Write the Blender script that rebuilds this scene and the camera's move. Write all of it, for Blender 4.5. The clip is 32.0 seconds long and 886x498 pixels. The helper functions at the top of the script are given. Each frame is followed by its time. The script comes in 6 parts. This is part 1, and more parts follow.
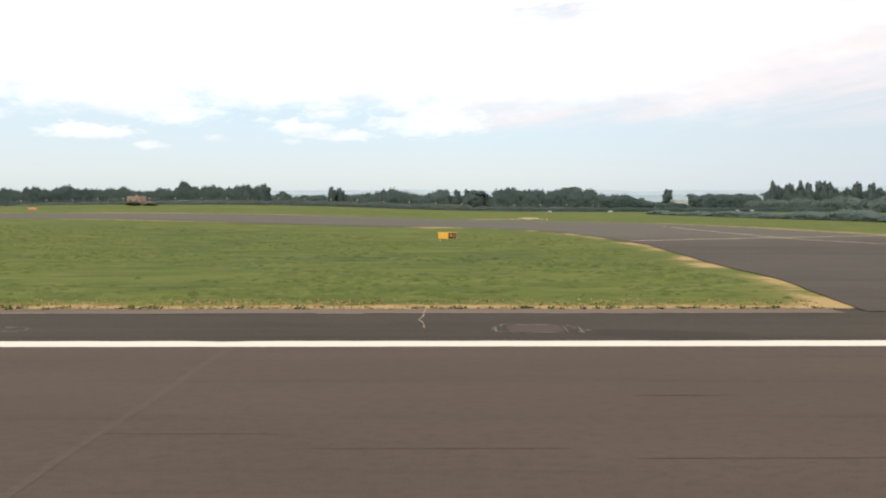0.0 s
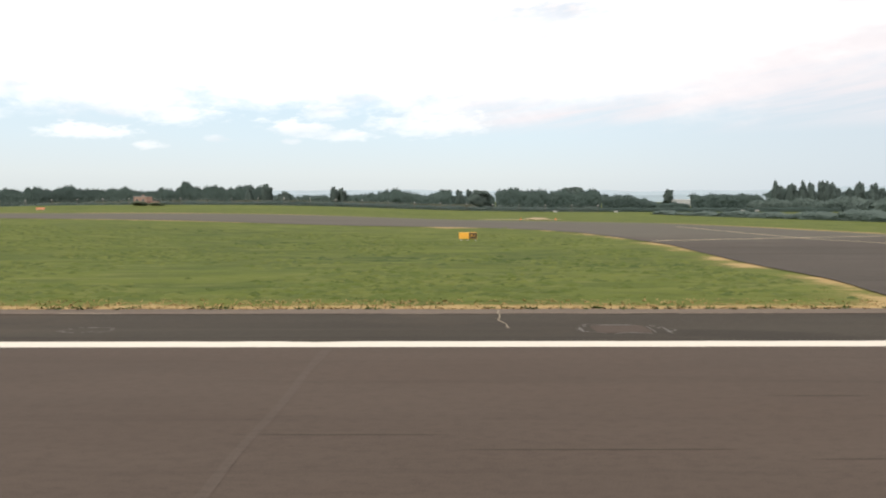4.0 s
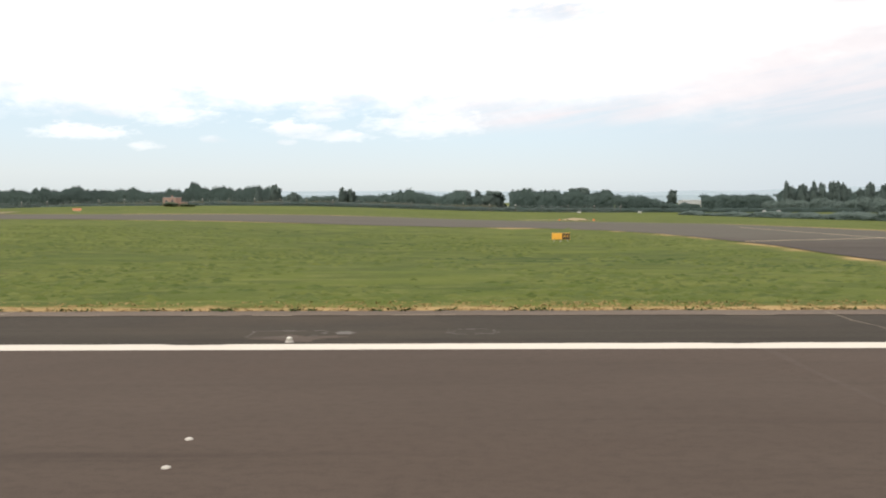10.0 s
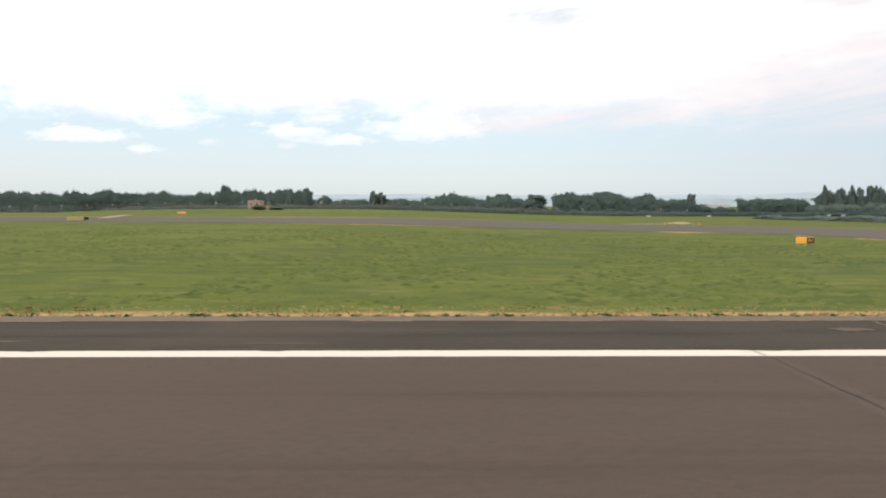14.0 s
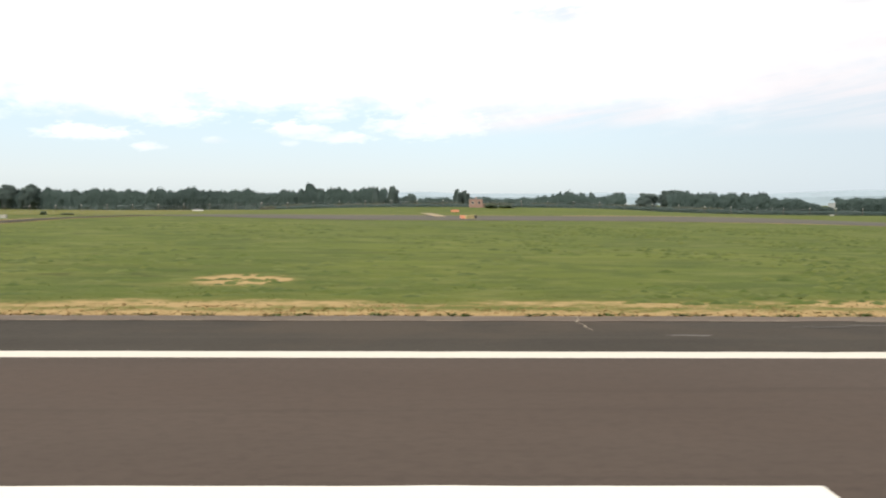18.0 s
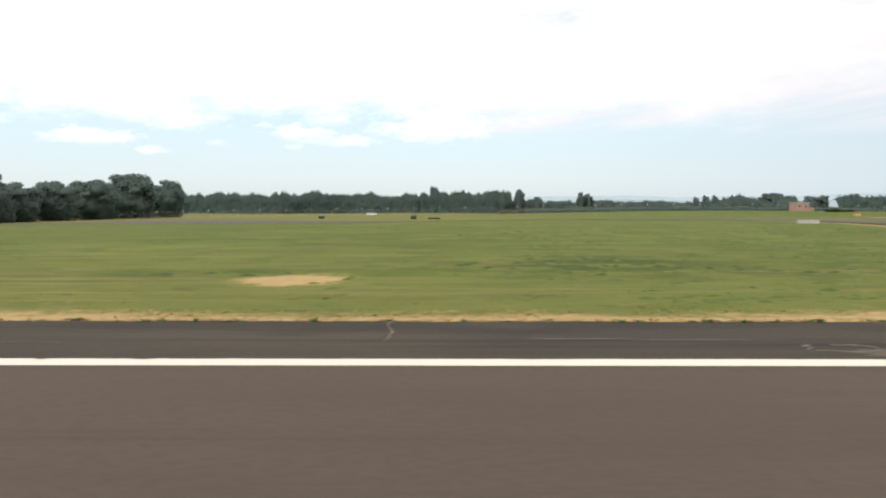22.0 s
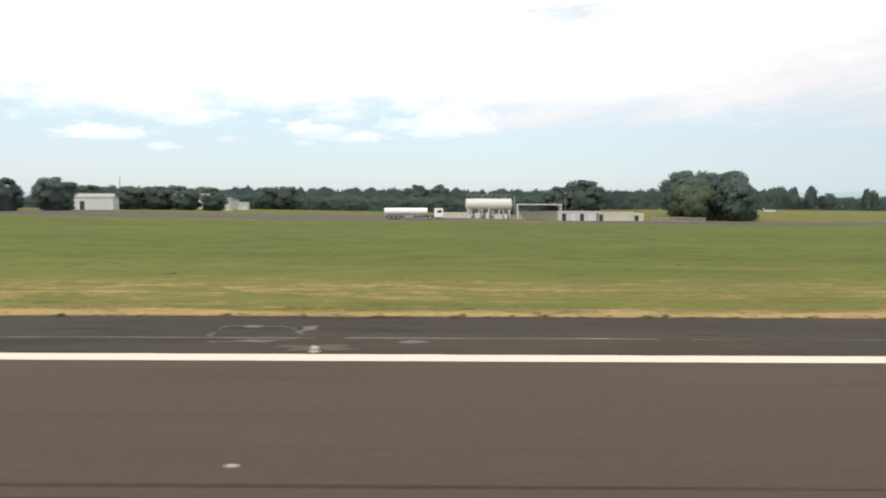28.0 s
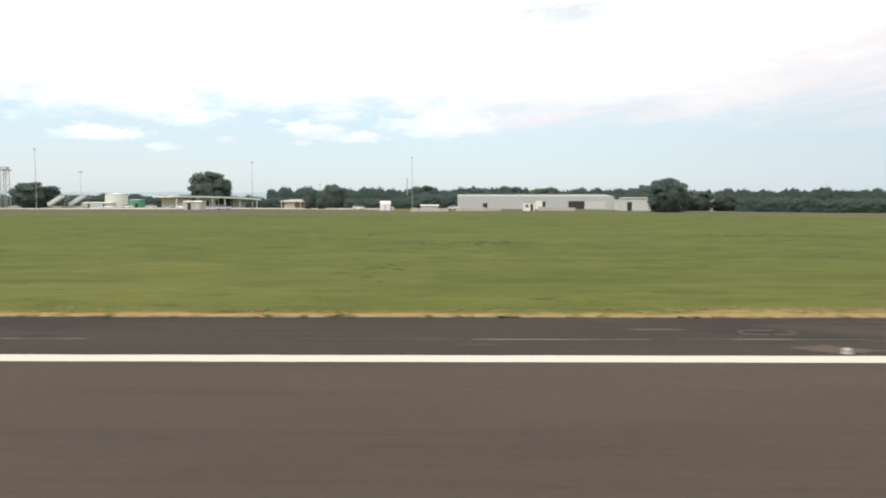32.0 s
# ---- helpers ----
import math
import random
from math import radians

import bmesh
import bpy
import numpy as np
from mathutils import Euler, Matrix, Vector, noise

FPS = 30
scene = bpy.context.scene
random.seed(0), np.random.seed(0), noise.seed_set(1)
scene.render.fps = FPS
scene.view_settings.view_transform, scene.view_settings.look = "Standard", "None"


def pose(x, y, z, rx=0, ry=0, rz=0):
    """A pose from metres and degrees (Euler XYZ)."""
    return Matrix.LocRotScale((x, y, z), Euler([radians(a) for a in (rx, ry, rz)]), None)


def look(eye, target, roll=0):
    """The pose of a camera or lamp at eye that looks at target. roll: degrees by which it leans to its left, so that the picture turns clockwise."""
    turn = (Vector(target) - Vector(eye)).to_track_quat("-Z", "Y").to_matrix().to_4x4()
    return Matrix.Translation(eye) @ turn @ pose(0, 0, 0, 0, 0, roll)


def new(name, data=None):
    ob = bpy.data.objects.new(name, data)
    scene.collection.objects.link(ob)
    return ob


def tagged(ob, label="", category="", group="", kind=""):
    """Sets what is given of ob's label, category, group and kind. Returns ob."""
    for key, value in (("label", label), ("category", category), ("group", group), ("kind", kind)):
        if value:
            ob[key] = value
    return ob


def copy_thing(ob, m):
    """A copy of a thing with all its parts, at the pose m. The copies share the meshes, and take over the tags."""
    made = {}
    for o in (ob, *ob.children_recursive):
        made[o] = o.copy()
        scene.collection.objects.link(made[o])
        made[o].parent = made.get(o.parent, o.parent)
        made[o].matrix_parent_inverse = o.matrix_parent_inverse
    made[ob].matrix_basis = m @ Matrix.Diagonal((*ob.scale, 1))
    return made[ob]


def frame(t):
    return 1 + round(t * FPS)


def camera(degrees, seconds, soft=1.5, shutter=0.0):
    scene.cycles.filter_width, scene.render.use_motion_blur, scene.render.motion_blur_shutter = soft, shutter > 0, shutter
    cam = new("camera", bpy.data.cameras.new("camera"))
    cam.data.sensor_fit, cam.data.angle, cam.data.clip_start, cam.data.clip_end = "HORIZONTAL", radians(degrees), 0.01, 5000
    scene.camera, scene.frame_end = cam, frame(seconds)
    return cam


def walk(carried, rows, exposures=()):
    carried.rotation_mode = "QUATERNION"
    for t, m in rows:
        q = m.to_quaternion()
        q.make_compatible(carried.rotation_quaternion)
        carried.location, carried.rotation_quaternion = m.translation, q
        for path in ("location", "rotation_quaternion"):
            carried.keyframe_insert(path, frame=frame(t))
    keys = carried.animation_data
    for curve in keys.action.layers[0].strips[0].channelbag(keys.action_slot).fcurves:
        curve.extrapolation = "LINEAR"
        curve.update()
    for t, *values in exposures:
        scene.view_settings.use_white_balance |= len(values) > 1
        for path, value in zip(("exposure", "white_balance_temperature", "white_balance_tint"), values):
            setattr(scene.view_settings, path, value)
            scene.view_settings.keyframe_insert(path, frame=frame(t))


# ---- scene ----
# The airliner's window seat: seconds, metres along the runway, metres across it, height over it, heading, tilt and lean in degrees
PATH = [
    (0.0, 0.00, 0.00, 2.581, -0.35, -3.76, 0.00), (0.5, -0.16, 0.01, 2.581, -0.40, -3.81, -0.01), (1.0, -0.33, 0.01, 2.580, -0.41, -3.77, -0.02), (1.5, -0.53, 0.02, 2.580, -0.39, -3.79, -0.02),
    (2.0, -0.72, 0.02, 2.581, -0.37, -3.74, -0.02), (2.5, -0.93, 0.03, 2.581, -0.38, -3.76, -0.02), (4.5, -2.04, 0.05, 2.578, -0.42, -3.75, 0.00), (5.0, -2.37, 0.06, 2.578, -0.40, -3.76, 0.01),
    (5.5, -2.76, 0.06, 2.578, -0.41, -3.77, 0.00), (6.0, -3.20, 0.07, 2.579, -0.44, -3.81, -0.00), (6.5, -3.72, 0.07, 2.581, -0.47, -3.82, 0.00), (7.0, -4.29, 0.08, 2.583, -0.51, -3.82, 0.01),
    (7.5, -4.92, 0.08, 2.581, -0.55, -3.83, 0.01), (8.0, -5.62, 0.09, 2.579, -0.57, -3.80, 0.01), (8.5, -6.39, 0.09, 2.578, -0.55, -3.86, 0.02), (9.0, -7.30, 0.10, 2.577, -0.59, -3.78, 0.03),
    (9.5, -8.46, 0.14, 2.579, -0.64, -3.75, 0.04), (10.0, -9.48, 0.18, 2.581, -0.70, -3.70, 0.04), (10.5, -10.65, 0.21, 2.582, -0.72, -3.70, 0.07), (11.0, -12.08, 0.25, 2.584, -0.79, -3.70, 0.09),
    (11.5, -13.77, 0.29, 2.583, -0.86, -3.63, 0.08), (12.0, -15.84, 0.33, 2.583, -0.94, -3.69, 0.09), (12.5, -18.31, 0.36, 2.580, -0.96, -3.46, 0.07), (13.0, -21.51, 0.40, 2.572, -0.94, -3.46, 0.00),
    (13.5, -25.16, 0.44, 2.576, -0.84, -3.39, -0.02), (14.0, -29.17, 0.48, 2.581, -0.77, -3.42, -0.06), (14.5, -33.66, 0.52, 2.573, -0.79, -3.45, -0.10), (16.5, -59.61, 0.68, 2.574, -0.60, -3.46, -0.30),
    (17.0, -65.98, 0.71, 2.573, -0.63, -3.53, -0.30), (17.5, -72.51, 0.75, 2.573, -0.59, -3.40, -0.25), (18.0, -79.55, 0.79, 2.572, -0.55, -3.57, -0.20), (18.5, -87.30, 0.83, 2.573, -0.44, -3.59, -0.17),
    (19.0, -95.63, 0.87, 2.568, -0.36, -3.52, -0.23), (19.5, -104.27, 0.91, 2.568, -0.38, -3.39, -0.21), (20.0, -113.18, 0.95, 2.569, -0.46, -3.36, -0.20), (20.5, -122.47, 1.00, 2.570, -0.53, -3.42, -0.18),
    (21.0, -132.26, 1.05, 2.572, -0.52, -3.37, -0.16), (21.5, -142.69, 1.10, 2.573, -0.44, -3.42, -0.16), (22.0, -153.89, 1.15, 2.573, -0.25, -3.34, -0.12), (22.5, -165.69, 1.20, 2.568, -0.01, -3.53, -0.15),
    (23.0, -177.83, 1.25, 2.563, 0.14, -3.49, -0.18), (23.5, -190.33, 1.26, 2.568, 0.31, -3.60, -0.17), (24.0, -203.25, 1.27, 2.572, 0.48, -3.49, -0.15), (24.5, -216.63, 1.27, 2.569, 0.62, -3.68, -0.16),
    (26.5, -275.25, 1.30, 2.556, 0.68, -3.82, -0.16), (27.0, -291.19, 1.30, 2.555, 0.71, -3.84, -0.18), (27.5, -307.42, 1.30, 2.548, 0.62, -3.74, -0.17), (28.0, -323.71, 1.30, 2.540, 0.53, -3.66, -0.13),
    (28.3, -333.51, 1.30, 2.542, 0.43, -3.69, -0.14), (28.5, -340.12, 1.30, 2.542, 0.39, -3.70, -0.14), (29.0, -357.04, 1.30, 2.543, 0.21, -3.66, -0.13), (29.3, -367.53, 1.30, 2.542, 0.10, -3.61, -0.13),
    (29.5, -374.62, 1.30, 2.541, 0.06, -3.59, -0.13), (30.0, -392.30, 1.30, 2.536, 0.11, -3.72, -0.12), (30.5, -409.78, 1.30, 2.543, 0.23, -3.55, -0.07), (31.0, -427.42, 1.30, 2.549, 0.38, -3.60, -0.03),
    (31.5, -445.68, 1.30, 2.548, 0.41, -3.69, -0.02), (31.8, -457.13, 1.30, 2.548, 0.42, -3.65, -0.02), (32.0, -465.03, 1.30, 2.548, 0.43, -3.65, -0.02),
]
cam = camera(62.18, 32.0, soft=2.0, shutter=0.1)
walk(cam, [(t, pose(x, y, z, 90 + tilt, lean, turn)) for t, x, y, z, turn, tilt, lean in PATH],
     exposures=[(t, stops, 6590 - 90 * min(1, max(0, (t - 14) / 7)), 12 - 2.5 * min(1, max(0, (t - 14) / 7))) for t, stops in ((0, 0.0), (14, 0.0), (17, 0.06), (21, 0.08), (24.5, 0.05), (25.5, 0.05), (26.4, 0.15), (26.6, 0.1), (27.0, -0.2), (27.6, -0.2), (28.0, 0.0), (32, 0.0))])

# ---- sky, sun ----
SUN_UP, SUN_TURN = radians(50), radians(215)
world = bpy.data.worlds.new("sky")
scene.world = world
world.use_nodes = True
wt = world.node_tree
wt.nodes.clear()


def wnode(kind, **kw):
    n = wt.nodes.new(kind)
    for key, value in kw.items():
        n.inputs[key].default_value = value
    return n


def wmath(op, a, b=None, c=None):
    n = wt.nodes.new("ShaderNodeMath")
    n.operation = op
    for i, v in enumerate((a, b, c)):
        if v is None:
            continue
        if isinstance(v, (int, float)):
            n.inputs[i].default_value = v
        else:
            wt.links.new(v, n.inputs[i])
    return n.outputs[0]


sky = wt.nodes.new("ShaderNodeTexSky")
sky.sky_type, sky.sun_disc = "NISHITA", False
sky.sun_elevation, sky.sun_rotation = SUN_UP, SUN_TURN
sky.air_density, sky.dust_density, sky.ozone_density = 1.0, 1.6, 1.2
way = wt.nodes.new("ShaderNodeTexCoord")
axes = wt.nodes.new("ShaderNodeSeparateXYZ")
wt.links.new(way.outputs["Generated"], axes.inputs[0])
# bearing and height over the horizon, in degrees
bearing = wmath("MULTIPLY", wmath("ARCTAN2", axes.outputs[0], axes.outputs[1]), 180 / math.pi)
height = wmath("MULTIPLY", wmath("ARCSINE", axes.outputs[2], 0.0), 180 / math.pi)


def wspace(kx, ky, lean=0.0):
    """Bearing and height as a plane for noise, leaning by so many degrees."""
    c, s = math.cos(radians(lean)), math.sin(radians(lean))
    n = wt.nodes.new("ShaderNodeCombineXYZ")
    wt.links.new(wmath("MULTIPLY", wmath("ADD", wmath("MULTIPLY", bearing, c), wmath("MULTIPLY", height, s)), kx), n.inputs[0])
    wt.links.new(wmath("MULTIPLY", wmath("ADD", wmath("MULTIPLY", bearing, -s), wmath("MULTIPLY", height, c)), ky), n.inputs[1])
    return n.outputs[0]


def wnoise(space, scale, detail, rough=0.55, distort=0.0):
    n = wnode("ShaderNodeTexNoise", Scale=scale, Detail=detail, Roughness=rough, Distortion=distort)
    wt.links.new(space, n.inputs["Vector"])
    return n.outputs[0]


def wstep(v, lo, hi, to0=0.0, to1=1.0):
    n = wt.nodes.new("ShaderNodeMapRange")
    n.interpolation_type = "SMOOTHSTEP"
    for key, x in (("Value", v), ("From Min", lo), ("From Max", hi), ("To Min", to0), ("To Max", to1)):
        if isinstance(x, (int, float)):
            n.inputs[key].default_value = x
        else:
            wt.links.new(x, n.inputs[key])
    return n.outputs[0]


def wmix(f, a, b, blend="MIX"):
    n = wt.nodes.new("ShaderNodeMix")
    n.data_type, n.blend_type = "RGBA", blend
    for i, v in ((0, f), (6, a), (7, b)):
        if isinstance(v, (int, float)):
            n.inputs[i].default_value = v
        elif isinstance(v, tuple):
            n.inputs[i].default_value = (*v, 1)
        else:
            wt.links.new(v, n.inputs[i])
    return n.outputs[2]


billow = wmath("SUBTRACT", wnoise(wspace(0.10, 0.26), 1.0, 6.0, 0.58), 0.5)
ragged = wmath("SUBTRACT", wnoise(wspace(0.5, 1.1), 1.0, 5.0, 0.6), 0.5)
torn = wmath("SUBTRACT", wnoise(wspace(0.42, 1.5, 5.0), 1.7, 5.0, 0.62), 0.5)


def cloudlet(at, up, wide, high, grow=1.0):
    """A small torn cloud at a bearing and height, as a soft lump from 0 to 1."""
    dx = wmath("ADD", wmath("DIVIDE", wmath("SUBTRACT", bearing, at), wide), wmath("MULTIPLY", ragged, 3.6))
    dy = wmath("ADD", wmath("DIVIDE", wmath("SUBTRACT", height, up), high), wmath("MULTIPLY", torn, 3.2))
    d = wmath("ADD", wmath("MULTIPLY", dx, dx), wmath("MULTIPLY", dy, dy))
    return wmath("MULTIPLY", wstep(wmath("ADD", d, wmath("MULTIPLY", torn, 2.6)), -0.8, 2.8, 1.0, 0.0), grow)


# the bright deck: its under-edge climbs and grows softer towards the east
east = wstep(bearing, -6.0, 30.0)
under = wmath("ADD", wmath("MULTIPLY_ADD", wstep(bearing, 15.0, 32.0), 2.3, 7.5), wmath("MULTIPLY", wstep(bearing, 34.0, 120.0), -3.0))
soft = wmath("MULTIPLY_ADD", wstep(bearing, -4.0, 10.0), 1.3, 1.6)
lift = wmath("ADD", wmath("SUBTRACT", height, under), wmath("ADD", wmath("MULTIPLY", billow, 6.5), wmath("MULTIPLY", ragged, 2.6)))
cover = wstep(wmath("DIVIDE", lift, soft), -0.9, 0.9)
for at, up, wide, high, grow in ((8.5, 13.3, 4.6, 1.1, 0.55), (22.0, 14.0, 5.0, 0.8, 0.2)):
    cover = wmath("MULTIPLY", cover, wmath("SUBTRACT", 1.0, cloudlet(at, up, wide, high, grow)))
for at, up, wide, high, grow in ((-8.6, 6.75, 1.5, 0.45, 0.9), (-10.6, 5.5, 2.1, 0.5, 0.85), (-7.2, 5.0, 1.7, 0.35, 0.8), (-25.5, 4.9, 2.4, 0.42, 0.95), (-21.4, 4.0, 0.8, 0.25, 0.6),
                                 (-19.5, 6.3, 2.6, 0.6, 0.8), (-16.6, 4.6, 0.6, 0.22, 0.45), (-0.5, 6.0, 3.4, 0.8, 0.7), (19.0, 7.3, 1.3, 0.4, 0.75), (3.0, 9.6, 2.6, 0.8, 0.7), (-11.2, 4.5, 0.5, 0.2, 0.5)):
    cover = wmath("MAXIMUM", cover, cloudlet(at, up, wide, high, 0.8 * grow))
# thin slanting veils, faintly pink below
streak = wstep(wnoise(wspace(0.055, 0.55, 9.0), 1.0, 5.0, 0.55, 0.4), 0.32, 0.62)
band = wmath("MULTIPLY", wmath("MULTIPLY", wstep(height, 4.6, 6.6), wstep(height, 10.5, 16.0, 1.0, 0.0)), wstep(bearing, -6.0, 5.0))
# clear sky: milky and paler low down, greyer towards the east
ramp = wt.nodes.new("ShaderNodeValToRGB")
wt.links.new(wmath("DIVIDE", height, 20.0), ramp.inputs[0])
for spot, tone in zip((0.0, 0.10, 0.24, 0.38, 0.65), ((0.76, 0.83, 0.84), (0.82, 0.90, 0.91), (0.78, 0.93, 1.0), (0.73, 0.92, 1.03), (0.64, 0.85, 1.0))):
    stop = ramp.color_ramp.elements[0] if spot == 0 else ramp.color_ramp.elements.new(spot)
    stop.position, stop.color = spot, (*tone, 1)
ramp.color_ramp.elements.remove(ramp.color_ramp.elements[-1])
milk = wmix(wmath("MULTIPLY", wstep(bearing, 0.0, 38.0), wstep(height, 14.0, 5.0)), ramp.outputs[0], (0.69, 0.79, 0.86))
clear = wmix(0.88, wmix(1.0, sky.outputs[0], (0.13, 0.13, 0.13), "MULTIPLY"), milk)
clear = wmix(wmath("MULTIPLY", wmath("MULTIPLY", streak, band), 0.85), clear, (0.95, 0.90, 0.92))
# the deck is nearly burnt out, with faint grey folds
fold = wstep(wnoise(wspace(0.075, 0.28, 4.0), 1.0, 3.0, 0.5), 0.26, 0.52)
white = wmix(fold, (0.84, 0.83, 0.86), (1.32, 1.30, 1.27))
white = wmix(wmath("MULTIPLY", east, wstep(lift, 0.0, 3.5, 0.8, 0.0)), white, (0.97, 0.92, 0.93))
mixed = wmix(cover, clear, white)
back = wnode("ShaderNodeBackground", Strength=1.0)
wt.links.new(mixed, back.inputs[0])
wout = wt.nodes.new("ShaderNodeOutputWorld")
wt.links.new(back.outputs[0], wout.inputs[0])

sun = new("sun", bpy.data.lights.new("sun", "SUN"))
sun.data.energy, sun.data.angle, sun.data.color = 2.2, radians(4), (1.0, 0.95, 0.86)
sun.matrix_world = look((60 * math.sin(SUN_TURN), 60 * math.cos(SUN_TURN), 60 * math.tan(SUN_UP)), (0, 0, 0))


# ---- materials ----
class Mat:
    """A small builder of node materials."""

    def __init__(self, name, rough=0.8, metal=0.0):
        self.m = bpy.data.materials.new(name)
        self.m.use_nodes = True
        self.t = self.m.node_tree
        self.b = self.t.nodes["Principled BSDF"]
        self.b.inputs["Roughness"].default_value = rough
        self.b.inputs["Metallic"].default_value = metal
        tc = self.t.nodes.new("ShaderNodeNewGeometry")
        self.pos = tc.outputs["Position"]

    def noise(self, scale, detail=4.0, stretch=None, rough=0.6):
        v = self.pos
        if stretch:
            mp = self.t.nodes.new("ShaderNodeMapping")
            mp.inputs["Scale"].default_value = stretch
            self.t.links.new(v, mp.inputs[0])
            v = mp.outputs[0]
        n = self.t.nodes.new("ShaderNodeTexNoise")
        n.inputs["Scale"].default_value, n.inputs["Detail"].default_value = scale, detail
        n.inputs["Roughness"].default_value = rough
        self.t.links.new(v, n.inputs["Vector"])
        return n.outputs[0]

    def step(self, v, lo, hi):
        n = self.t.nodes.new("ShaderNodeMapRange")
        n.interpolation_type = "SMOOTHSTEP"
        n.inputs["From Min"].default_value, n.inputs["From Max"].default_value = lo, hi
        self.t.links.new(v, n.inputs["Value"])
        return n.outputs[0]

    def math(self, op, a, b):
        n = self.t.nodes.new("ShaderNodeMath")
        n.operation = op
        for i, v in enumerate((a, b)):
            if isinstance(v, (int, float)):
                n.inputs[i].default_value = v
            else:
                self.t.links.new(v, n.inputs[i])
        return n.outputs[0]

    def mix(self, f, a, b, blend="MIX"):
        n = self.t.nodes.new("ShaderNodeMix")
        n.data_type, n.blend_type = "RGBA", blend
        for i, v in ((0, f), (6, a), (7, b)):
            if isinstance(v, (int, float)):
                n.inputs[i].default_value = v
            elif isinstance(v, tuple):
                n.inputs[i].default_value = (*v, 1)
            else:
                self.t.links.new(v, n.inputs[i])
        return n.outputs[2]

    def attr(self, name):
        n = self.t.nodes.new("ShaderNodeAttribute")
        n.attribute_name = name
        return n.outputs["Fac"]

    def chance(self, island=False):
        if island:
            return self.t.nodes.new("ShaderNodeNewGeometry").outputs["Random Per Island"]
        return self.t.nodes.new("ShaderNodeObjectInfo").outputs["Random"]

    def done(self, colour, bump=None, strength=0.3, dist=0.02, rough=None):
        if isinstance(colour, tuple):
            self.b.inputs["Base Color"].default_value = (*colour, 1)
        else:
            self.t.links.new(colour, self.b.inputs["Base Color"])
        if rough is not None:
            self.t.links.new(rough, self.b.inputs["Roughness"])
        if bump is not None:
            n = self.t.nodes.new("ShaderNodeBump")
            n.inputs["Strength"].default_value, n.inputs["Distance"].default_value = strength, dist
            self.t.links.new(bump, n.inputs["Height"])
            self.t.links.new(n.outputs[0], self.b.inputs["Normal"])
        return self.m


def plain(name, c, rough=0.6, metal=0.0, vary=0.15, scale=1.5):
    """A painted or bare surface with dirt at two scales."""
    k = Mat(name, rough, metal)
    dark = tuple(v * (1 - vary) for v in c)
    light = tuple(min(1, v * (1 + vary * 0.6)) for v in c)
    base = k.mix(k.noise(scale, 5), dark, light)
    grime = k.step(k.noise(scale * 7, 4, (1, 1, 0.35)), 0.5, 0.8)
    return k.done(k.mix(k.math("MULTIPLY", grime, vary), base, tuple(v * 0.55 for v in c)), k.noise(scale * 20, 3), 0.1, 0.01)


def make_asphalt(name, dark, light, brown, worn=0.5, gloss=0.2, aged=None, mottle=None):
    """aged: the colour of the older surfacing beyond a ragged edge some 60 m from the runway."""
    k = Mat(name, 0.95)
    k.b.inputs["Specular IOR Level"].default_value = gloss
    fine = k.noise(55, 3)
    grit = k.noise(9, 5, (0.5, 1, 1), 0.7)
    streak = k.noise(0.8, 5, (0.05, 1.6, 1))
    blot = k.noise(0.16, 5, (0.4, 1, 1))
    c = k.mix(k.step(k.noise(0.35, 6, (0.35, 1.1, 1)), 0.25, 0.75), dark, light)
    c = k.mix(k.math("MULTIPLY", k.step(streak, 0.35, 0.8), 0.3), c, light)
    c = k.mix(k.math("MULTIPLY", k.step(blot, 0.4, 0.75), 0.7), c, brown)
    c = k.mix(k.math("MULTIPLY", k.step(grit, 0.42, 0.68), 0.4), c, tuple(v * 0.68 for v in dark))
    c = k.mix(k.math("MULTIPLY", k.step(fine, 0.35, 0.7), 0.35), c, tuple(v * 1.4 for v in light))
    if mottle:
        drawn = k.step(k.noise(0.6, 6, (0.04, 2.4, 1), 0.66), 0.50, 0.68)
        c = k.mix(k.math("MULTIPLY", drawn, 0.45), c, tuple(v * 1.25 for v in light))
        # broad brown stains and dark sealed stretches
        stain = k.step(k.noise(0.22, 6, (0.6, 1.0, 1), 0.62), 0.50, 0.66)
        c = k.mix(k.math("MULTIPLY", stain, 0.6), c, mottle)
        sealed = k.step(k.noise(0.17, 5, (0.4, 1.2, 1), 0.6), 0.56, 0.62)
        c = k.mix(k.math("MULTIPLY", sealed, 0.5), c, tuple(v * 0.72 for v in dark))
    if aged:
        sep = k.t.nodes.new("ShaderNodeSeparateXYZ")
        k.t.links.new(k.pos, sep.inputs[0])
        far = k.step(k.math("ADD", sep.outputs[1], k.math("MULTIPLY", k.noise(0.12, 4), 30.0)), 64.0, 86.0)
        c = k.mix(k.math("MULTIPLY", far, 0.7), c, k.mix(k.noise(0.3, 5, (0.3, 1, 1)), tuple(v * 0.85 for v in aged), aged))
    # rubber laid down along the way, and pale scuffs
    rub = k.step(k.noise(0.5, 5, (0.05, 1.8, 1), 0.65), 0.54, 0.76)
    c = k.mix(k.math("MULTIPLY", rub, worn), c, tuple(v * 0.55 for v in dark))
    scuff = k.step(k.noise(0.9, 6, (0.10, 2.2, 1), 0.7), 0.66, 0.80)
    c = k.mix(k.math("MULTIPLY", scuff, worn * 0.7), c, tuple(v * 1.45 for v in light))
    return k.done(c, fine, 0.35, 0.006)


